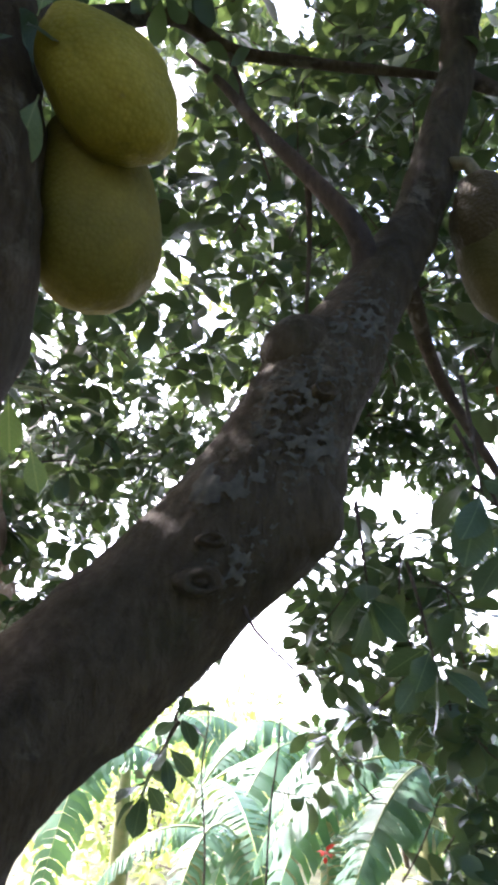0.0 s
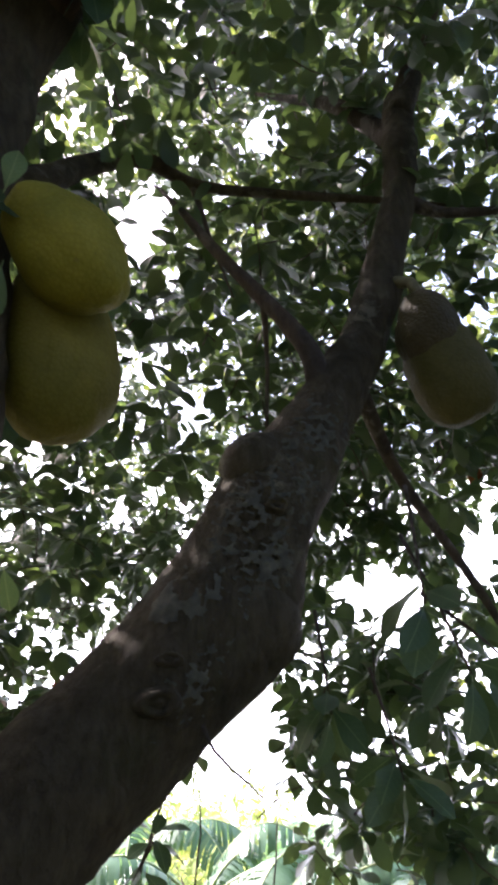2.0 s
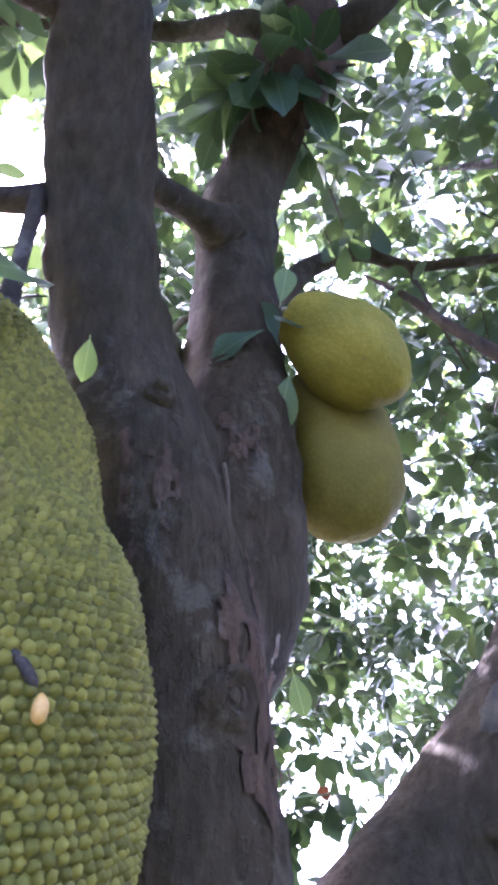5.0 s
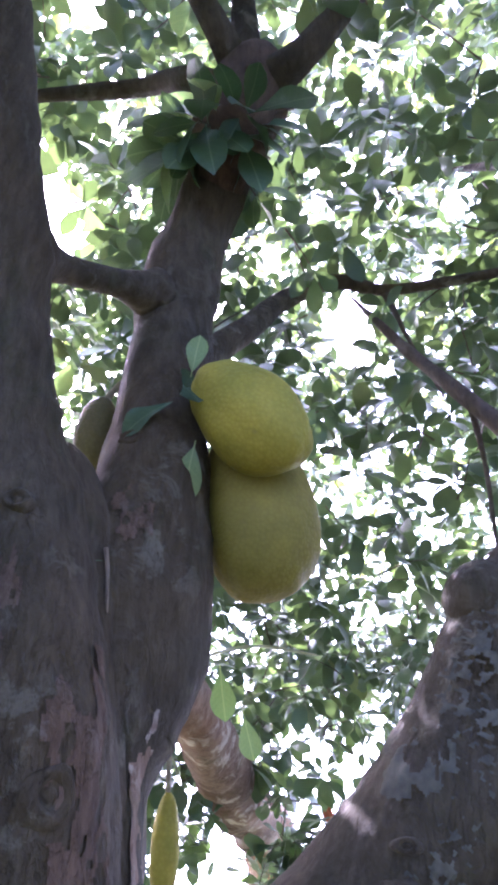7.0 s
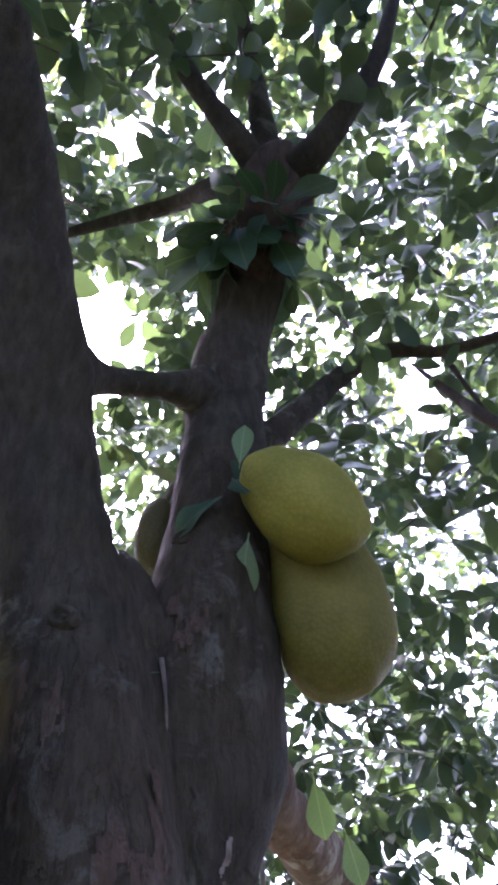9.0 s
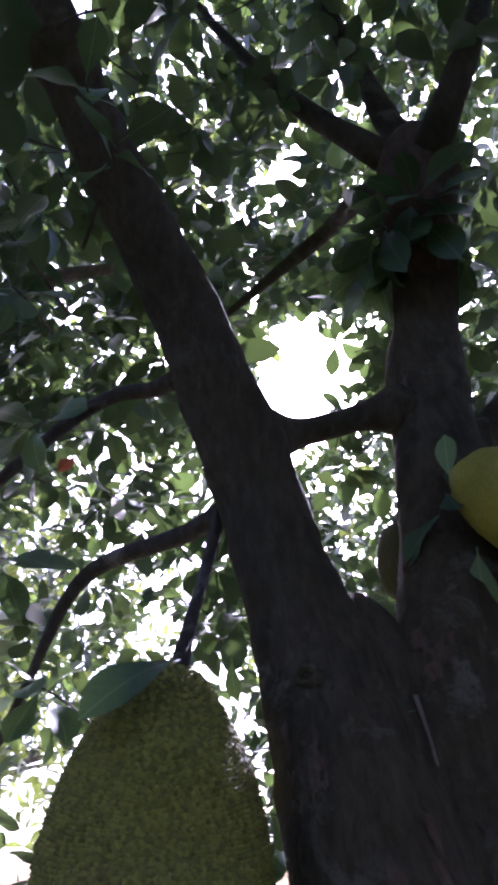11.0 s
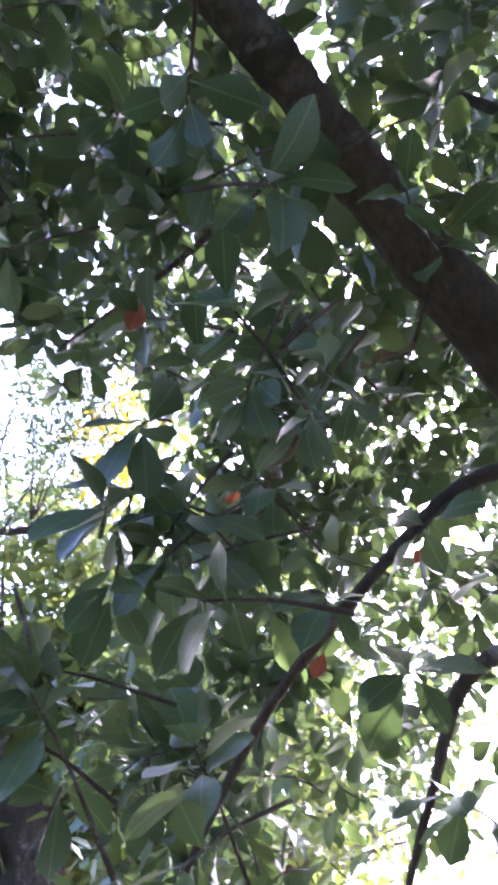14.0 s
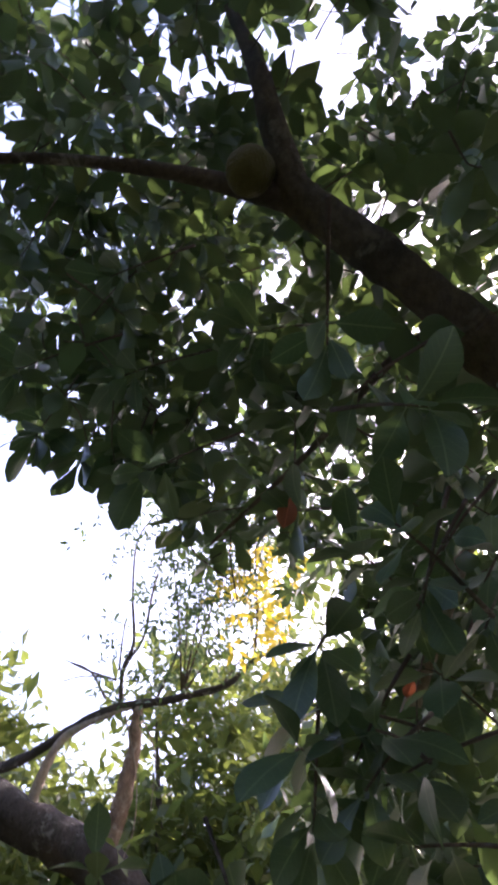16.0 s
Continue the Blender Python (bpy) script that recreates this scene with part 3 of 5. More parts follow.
BRANCHES = [
    # crown of the middle stem
    [(-0.29, 0.86, 3.18, 0.05), (-0.31, 0.75, 3.28, 0.036), (-0.39, 0.607, 3.584, 0.028), (-0.46, 0.4, 4.1, 0.016), (-0.5, 0.2, 4.7, 0.006)],
    [(-0.30, 0.84, 3.10, 0.045), (-0.40, 0.78, 3.19, 0.032), (-0.62, 0.80, 3.34, 0.027), (-0.80, 0.69, 3.31, 0.020), (-1.1, 0.5, 3.25, 0.006)],
    [(-0.26, 0.875, 3.16, 0.06), (-0.12, 0.87, 3.20, 0.04), (0.02, 1.0, 3.60, 0.03), (0.15, 1.1, 4.15, 0.02), (0.4, 1.2, 4.8, 0.008)],
    [(-0.28, 0.87, 3.16, 0.05), (-0.27, 0.82, 3.36, 0.035), (-0.24, 0.72, 3.75, 0.025), (-0.2, 0.6, 4.3, 0.01)],
    [(-0.51, 0.92, 2.40, 0.045), (-0.47, 1.18, 2.68, 0.036), (-0.462, 1.37, 2.90, 0.034), (-0.32, 1.45, 2.975, 0.026), (-0.175, 1.56, 2.96, 0.020), (0.1, 1.59, 2.92, 0.016), (0.381, 1.612, 2.888, 0.012), (0.7, 1.7, 2.9, 0.005)],
    [(-0.19, 1.56, 2.96, 0.012), (-0.16, 1.55, 2.86, 0.009), (-0.12, 1.55, 2.72, 0.006), (-0.06, 1.6, 2.55, 0.003)],
    # limbs of the leaning stem
    [(0.185, 1.30, 2.07, 0.034), (0.160, 1.28, 2.19, 0.025), (0.051, 1.33, 2.37, 0.021), (-0.09, 1.42, 2.60, 0.017), (-0.2, 1.5, 2.8, 0.012), (-0.35, 1.7, 3.1, 0.005)],
    [(0.051, 1.33, 2.37, 0.009), (0.055, 1.37, 2.22, 0.006), (0.05, 1.38, 2.08, 0.005), (0.045, 1.40, 1.9, 0.003)],
    [(0.28, 1.38, 2.12, 0.022), (0.387, 1.605, 1.963, 0.016), (0.584, 1.737, 1.681, 0.012), (0.717, 1.822, 1.439, 0.009), (0.85, 1.95, 1.1, 0.004)],
    [(0.46, 1.54, 2.82, 0.026), (0.60, 1.57, 2.78, 0.017), (0.874, 1.62, 2.83, 0.012), (1.3, 1.7, 3.0, 0.005)],
    [(0.49, 1.6, 3.2, 0.05), (0.62, 1.6, 3.6, 0.035), (0.8, 1.5, 4.2, 0.02), (0.9, 1.4, 4.8, 0.008)],
    [(0.48, 1.6, 3.1, 0.04), (0.3, 1.8, 3.5, 0.028), (0.1, 2.1, 3.9, 0.016), (-0.1, 2.4, 4.3, 0.006)],
    [(-0.06, 1.10, 1.42, 0.005), (-0.02, 1.04, 1.36, 0.0025), (0.03, 1.07, 1.31, 0.002), (0.058, 1.09, 1.28, 0.0015)],
    # limbs of the left stem
    [(-0.50, 0.47, 2.32, 0.034), (-0.675, 0.38, 2.285, 0.021), (-0.888, 0.182, 2.252, 0.017), (-1.02, 0.09, 2.05, 0.010), (-1.14, 0.016, 1.85, 0.008), (-1.3, -0.1, 1.5, 0.005)],
    [(-0.47, 0.33, 2.55, 0.028), (-0.543, 0.271, 2.53, 0.019), (-0.641, 0.129, 2.514, 0.015), (-0.942, -0.18, 2.28, 0.013), (-1.079, -0.335, 2.083, 0.011), (-1.25, -0.5, 1.8, 0.005)],
    [(0.06, -0.40, 3.62, 0.04), (0.24, -0.80, 3.72, 0.022), (0.40, -1.25, 3.74, 0.016), (0.5, -1.9, 3.9, 0.006)],
    [(0.06, -0.40, 3.62, 0.056), (0.25, -0.43, 3.80, 0.04), (0.39, -0.47, 4.08, 0.03), (0.6, -0.6, 4.7, 0.012)],
    [(-0.20, -0.06, 3.21, 0.02), (-0.32, -0.22, 3.30, 0.014), (-0.5, -0.5, 3.2, 0.009), (-0.6, -0.8, 3.0, 0.004)],
]
for i, rows in enumerate(BRANCHES):
    limb("branch", rows, BARK if rows[0][3] > 0.04 else TWIG, tree, 10, 0.1, seed=i)
# the sun on this branch is in its lighter bark colour
limb("branch", [(-1.55, -0.5, 2.8, 0.03), (-1.37, -0.22, 3.3, 0.03), (-1.23, -0.09, 3.46, 0.027), (-1.2, 0.11, 3.59, 0.024), (-1.25, 0.5, 3.8, 0.015), (-1.3, 1.0, 4.1, 0.006)], BARK_PALE, tree, 10, 0.1, "pale branch with sunlight put into its bark colour")
limb("stem_head", [(-0.45, 0.93, 2.87, 0.055), (-0.385, 0.905, 2.99, 0.09), (-0.315, 0.88, 3.10, 0.104), (-0.275, 0.87, 3.18, 0.10), (-0.25, 0.87, 3.26, 0.06)], BARK_RED, tree, 28, 0.22, "swollen red-brown head of the stem below its fork", 4.0, 0.015)
# peeled strip, its colour raised to a sunlit tone
limb("peeled_edge", [(-0.425, 0.80, 1.80, 0.008), (-0.41, 0.795, 1.70, 0.015), (-0.418, 0.785, 1.55, 0.018), (-0.425, 0.775, 1.3, 0.018), (-0.44, 0.77, 1.1, 0.012)], BARK_PALE, tree, 10, 0.4, "peeled bark edge in a painted sunlit tone", 2.0)
limb("back_limb", [(-2.75, 5.7, -2.2, 0.26), (-2.5, 5.1, -0.4, 0.22), (-1.91, 3.9, 1.004, 0.155), (-1.272, 2.523, 1.389, 0.108), (-0.824, 1.569, 1.641, 0.074), (-0.66, 1.22, 1.75, 0.058), (-0.56, 0.99, 1.90, 0.05), (-0.49, 0.86, 2.05, 0.04)], BARK_PEEL, tree, 18, 0.35, "brown limb with peeling patterned bark")

# ---- crown ----
EYE = (0.2, 0.0, 1.6)
# openings of the crown to the sky: azimuth, elevation, half widths, in degrees
GAPS = [(-4.8, 3.2, 3.8, 4.3), (-15, 7, 3.6, 3.2), (7.6, -8.5, 4.0, 4.6), (58, 47, 3.6, 3), (170, 65.2, 3.4, 1.5), (148, 64, 3.4, 1.5), (60.5, 40, 6.5, 5), (53, 44, 4.5, 3.6), (19, 36.5, 3.2, 3.5), (55, 60, 5, 2.2), (41, 64, 4, 3), (84, 9, 5, 4.5), (79, 10, 3.5, 6),
        (92, 76, 4.5, 3.5), (77, 8, 6, 6), (12.5, 21.5, 2.2, 2.2), (15, -4, 3.5, 3.5), (111.6, 39, 3.2, 5), (122, 47, 4.5, 3.5), (118.5, 44.5, 3, 3), (63, 27, 1.6, 4)]

# openings near the zenith: direction, half width in degrees
HIGH_GAPS = [((-0.012, -0.078, 0.997), 3.4), ((-0.175, -0.04, 0.984), 2.4)]


def open_to_sky(p):
    d = Vector(p) - Vector(EYE)
    az, el = math.degrees(math.atan2(-d.x, d.y)), math.degrees(math.asin(d.z / d.length))
    if az > 114 and el < 45 or az > 128 and el < 48.5 or 3.5 < az < 12 and el < -4.5 or 12 <= az < 22 and el < -9:
        return True
    if any(d.normalized().dot(Vector(way)) > math.cos(radians(w)) for way, w in HIGH_GAPS):
        return True
    return any(((az - a) / w) ** 2 + ((el - e) / h) ** 2 < 1 for a, e, w, h in GAPS)


def crown(seed, count, az, el, reach, size, leaves=(5, 9), thin=-0.22, material=LEAF):
    rng = random.Random(seed)
    fol = Foliage(LEAVES if reach[0] < 2.4 else FAR_LEAVES, seed)
    tv, tf = [], []
    made = 0
    while made < count:
        e = rng.uniform(*el)
        if rng.random() > math.cos(radians(e)):
            continue
        p = polar(rng.uniform(*az), e, rng.uniform(reach[0] ** 2, reach[1] ** 2) ** 0.5, EYE)
        made += 1
        if noise.noise(p * 1.6) < thin or open_to_sky(p):
            continue
        way = Vector((rng.uniform(-1, 1), rng.uniform(-1, 1), rng.uniform(-0.5, 0.9)))
        fol.spray(p, way, rng.randint(*leaves), size * rng.uniform(0.8, 1.2))
        way.normalize()
        if rng.random() < 0.6:
            q = p - way * size * rng.uniform(1.0, 2.2) + Vector((0, 0, -0.02))
            bow = Vector((rng.uniform(-1, 1), rng.uniform(-1, 1), rng.uniform(-1, 1))) * size * 0.2
            v, f = tube([(*p, 0.0016), (*(p * 0.5 + q * 0.5 + bow), 0.0022), (*q, 0.003)], 4, 0.06)
            tf += [tuple(i + len(tv) for i in w) for w in f]
            tv += v
    tagged(put(child("crown", fol.mesh("crown", material), tree, "dark green glossy leaves with light between them")), kind="stuff")
    tagged(put(child("twig", mesh_of("twig", tv, tf, TWIG), tree, "thin brown twigs")), kind="stuff")


crown(11, 1300, (-40, 55), (6, 88), (1.95, 3.2), 0.112)
crown(21, 330, (-12, 6), (10, 50), (2.3, 4.0), 0.11)
crown(12, 5200, (-50, 62), (2, 85), (3.0, 5.0), 0.118)
crown(13, 720, (-42, -2), (-26, 12), (1.9, 3.1), 0.102, thin=-0.08)
crown(24, 160, (-10, 4.5), (-22, 2), (1.7, 2.9), 0.115)
crown(25, 80, (-14, 6), (-6, 12), (2.4, 3.4), 0.11)
crown(23, 400, (-30, -12), (14, 40), (2.2, 3.8), 0.11)
crown(19, 90, (92, 114), (2, 42), (1.3, 2.6), 0.125)
crown(14, 480, (62, 150), (2, 88), (1.5, 2.6), 0.13)
crown(15, 2250, (52, 165), (4, 88), (2.5, 4.6), 0.13)
crown(16, 620, (8, 46), (-18, 9), (2.2, 3.4), 0.105)
# unseen leaves behind the camera, added to keep sky light off the trunk
crown(17, 2100, (150, 320), (0, 88), (2.5, 4.5), 0.18)
crown(22, 260, (66, 96), (38, 58), (2.4, 4.2), 0.125)
crown(20, 320, (0, 360), (77, 89.5), (2.4, 4.2), 0.13)
crown(26, 36, (140, 178), (51, 70), (1.9, 2.7), 0.125)
crown(29, 70, (97, 107), (37, 56), (1.9, 3.0), 0.125)
crown(18, 650, (95, 210), (50, 88), (2.4, 4.5), 0.13)
crown(27, 3000, (-48, 58), (14, 78), (5.0, 7.4), 0.135, (5, 8), -0.15, LEAF_FAR)
crown(28, 1300, (58, 118), (14, 72), (4.8, 6.8), 0.135, (5, 8), -0.1, LEAF_FAR)


def loose_leaf(place, way, face, size, material=LEAF_ONE, label="", width=1.0, kind=0):
    """One leaf that can be told apart, as a part of the tree."""
    key = ("leaf", material.name, kind % len(LEAVES))
    if key not in MADE:
        v, f = LEAVES[kind % len(LEAVES)]
        MADE[key] = mesh_of("leaf", v, f, material)
    y = Vector(way).normalized()
    z = Vector(face) - y * Vector(face).dot(y)
    z = z.normalized() if z.length > 1e-3 else y.orthogonal().normalized()
    x = y.cross(z)
    ob = child("leaf", MADE[key], tree, label)
    m = Matrix((x * size * width, y * size, z * size)).transposed().to_4x4()
    m.translation = Vector(place)
    ob.matrix_parent_inverse = Matrix.Translation(tree.location).inverted()
    ob.matrix_basis = m
    return ob


MADE = {}


def loose_spray(tip, way, count, size, seed, droop=0.25):
    rng, way = random.Random(seed), Vector(way).normalized()
    a = way.orthogonal().normalized()
    b = way.cross(a)
    for k in range(count):
        w = k * 2.4 + rng.uniform(-0.3, 0.3)
        out = a * math.cos(w) + b * math.sin(w)
        back = k / count
        d = way * (0.75 - 0.75 * back) + out * (0.55 + 0.5 * back) + Vector((0, 0, -droop * rng.uniform(0.3, 1.6)))
        loose_leaf(Vector(tip) - way * size * 0.5 * back, d, way * 0.6 + Vector((rng.uniform(-0.4, 0.4), rng.uniform(-0.4, 0.4), 0.9)), size * rng.uniform(0.75, 1.1), kind=rng.randrange(10), width=rng.uniform(0.9, 1.15))
    limb("twig", [(*tip, 0.002), (*(Vector(tip) - way * size * 0.8 + Vector((0, 0, 0.01))), 0.003), (*(Vector(tip) - way * size * 1.9), 0.0045)], TWIG, tree, 5)


NEAR_SPRAYS = [
    # tip, direction, leaves, size
    ((-0.41, -0.44, 2.38), (0.5, -0.5, -0.1), 7, 0.15), ((-0.47, -0.35, 2.27), (0.3, -0.6, -0.4), 7, 0.15), ((-0.41, -0.36, 2.72), (0.6, -0.4, 0.2), 7, 0.14), ((-0.63, -0.66, 2.16), (0.2, -0.7, 0.1), 7, 0.15),
    ((-0.40, -0.52, 2.86), (0.4, -0.6, -0.3), 6, 0.14), ((-0.55, -0.11, 2.95), (0.4, -0.5, 0.3), 7, 0.13), ((-0.60, -0.25, 2.55), (0.5, -0.3, 0.1), 8, 0.14), ((-0.75, -0.10, 2.35), (0.5, 0.1, -0.3), 7, 0.14),
    ((-0.62, 0.02, 2.15), (0.6, 0.0, -0.3), 7, 0.14), ((-0.70, -0.35, 2.05), (0.4, -0.2, 0.4), 8, 0.15), ((-0.85, 0.10, 2.02), (0.3, -0.4, 0.2), 7, 0.13), ((-0.55, -0.05, 2.75), (0.5, -0.2, -0.2), 7, 0.13),
    ((-0.30, -0.45, 3.15), (0.5, -0.5, 0.1), 7, 0.13), ((-0.10, -0.55, 3.2), (0.2, -0.7, -0.2), 7, 0.13), ((-0.16, -0.95, 3.25), (0.1, -0.8, -0.3), 8, 0.14), ((-0.02, -1.15, 3.15), (0.1, -0.8, -0.4), 8, 0.15),
    ((0.05, -0.95, 3.45), (0.0, -0.8, -0.2), 8, 0.14), ((-0.28, -0.85, 2.95), (0.0, -0.8, -0.3), 7, 0.14), ((-0.45, -0.55, 2.05), (0.4, -0.3, 0.5), 7, 0.15),
    ((-0.29, -1.30, 3.25), (-0.1, -0.2, -0.8), 8, 0.15), ((-0.40, -1.2, 3.24), (-0.1, -0.1, -0.8), 8, 0.15), ((-0.47, -1.08, 3.28), (-0.1, -0.1, -0.8), 8, 0.14), ((-0.56, -0.96, 3.28), (-0.2, -0.1, -0.8), 8, 0.14),
    ((0.33, 1.03, 1.58), (0.0, -0.3, -0.7), 5, 0.13), ((0.39, 1.03, 1.47), (0.2, -0.2, -0.6), 5, 0.14), ((0.17, 1.22, 1.40), (0.1, 0.0, -0.8), 6, 0.10), ((0.50, 1.1, 1.45), (0.4, -0.1, -0.4), 6, 0.12), ((0.30, 1.30, 1.28), (0.2, 0.0, -0.8), 7, 0.11),
    ((-0.36, 0.76, 2.98), (-0.1, -0.8, -0.4), 9, 0.17), ((-0.47, 0.80, 3.00), (-0.8, -0.3, -0.2), 8, 0.17), ((-0.25, 0.82, 3.00), (0.7, -0.2, -0.5), 8, 0.16),
    ((-0.50, 0.93, 3.08), (0.3, -0.6, -0.5), 8, 0.15), ((-0.38, 0.90, 3.02), (0.4, -0.4, -0.6), 7, 0.15), ((-0.62, 0.95, 3.12), (-0.6, -0.4, -0.3), 7, 0.14), ((-0.33, 0.98, 2.92), (0.4, 0.0, -0.8), 6, 0.13),
    ((-0.26, 1.50, 1.05), (-0.2, -0.1, -0.7), 7, 0.09), ((-0.21, 1.44, 1.16), (0.2, -0.2, 0.4), 6, 0.08), ((-0.30, 1.48, 0.98), (-0.3, 0.0, -0.6), 7, 0.09),
    ((-0.21, -0.23, 2.41), (-0.3, -0.3, -0.7), 5, 0.10), ((-0.42, -0.38, 2.29), (-0.2, -0.5, -0.7), 5, 0.10), ((-0.29, -0.10, 2.56), (0.3, 0.1, -0.0), 5, 0.12), ((-0.62, -0.34, 2.30), (0.3, 0.1, -0.0), 5, 0.11),
    ((-0.02, -0.28, 2.71), (-0.0, -0.6, -0.5), 5, 0.10), ((-0.51, -0.32, 1.85), (0.5, -0.5, -0.4), 5, 0.12), ((-0.45, 0.04, 2.32), (0.4, -0.6, -0.7), 5, 0.11), ((0.09, -0.30, 2.69), (-0.4, -0.1, 0.0), 6, 0.12),
    ((-0.33, -0.33, 2.29), (0.4, -0.1, -0.1), 6, 0.12), ((-0.29, -0.24, 2.48), (-0.1, -0.3, -0.5), 6, 0.11), ((-0.05, -0.24, 2.42), (0.3, -0.2, 0.1), 7, 0.10), ((-0.52, -0.57, 2.07), (-0.0, 0.2, -0.4), 5, 0.11),
    ((-0.30, -0.15, 2.42), (-0.4, -0.5, -0.6), 5, 0.10), ((0.05, -0.17, 2.53), (0.1, 0.2, -0.2), 7, 0.12), ((-0.22, -0.39, 2.36), (0.2, 0.0, -0.2), 6, 0.12), ((-0.20, -0.40, 2.20), (0.5, 0.2, -0.2), 5, 0.11),
    ((-0.27, -0.19, 2.56), (0.0, -0.3, -0.4), 6, 0.10), ((-0.34, -0.35, 2.21), (0.3, -0.4, -0.6), 5, 0.10), ((-0.37, -0.43, 2.17), (-0.3, -0.1, -0.7), 7, 0.11), ((-0.34, -0.29, 2.14), (-0.1, -0.6, 0.1), 6, 0.11),
    ((-0.50, -0.69, 2.11), (-0.2, -0.3, 0.3), 7, 0.10), ((-0.62, -0.92, 2.22), (-0.1, -0.2, 0.3), 6, 0.10), ((-0.55, -0.60, 2.02), (0.1, -0.6, 0.3), 7, 0.10), ((-0.66, -0.55, 1.98), (-0.4, -0.1, 0.3), 7, 0.11),
    ((-0.20, 0.12, 2.80), (0.6, 0.1, 0.1), 5, 0.12), ((-0.14, 0.05, 2.86), (0.6, -0.2, 0.1), 4, 0.12),
]
limb("twig", [(-0.434, 0.296, 1.951, 0.0014), (-0.50, 0.33, 2.0, 0.0018), (-0.57, 0.37, 2.04, 0.003)], TWIG, tree, 5)
limb("dead_stalk", [(-0.395, 0.640, 1.90, 0.004), (-0.390, 0.645, 1.86, 0.003), (-0.392, 0.655, 1.78, 0.002)], BARK_PALE, tree, 6)
limb("creeper", [(-0.58, 1.16, 1.77, 0.006), (-0.60, 1.22, 1.82, 0.005), (-0.56, 1.38, 1.86, 0.0045), (-0.50, 1.60, 1.86, 0.003)], STEM_GREEN, tree, 6)
for i, (tip, way, count, size) in enumerate(NEAR_SPRAYS):
    loose_spray(tip, way, count, size, 40 + i)
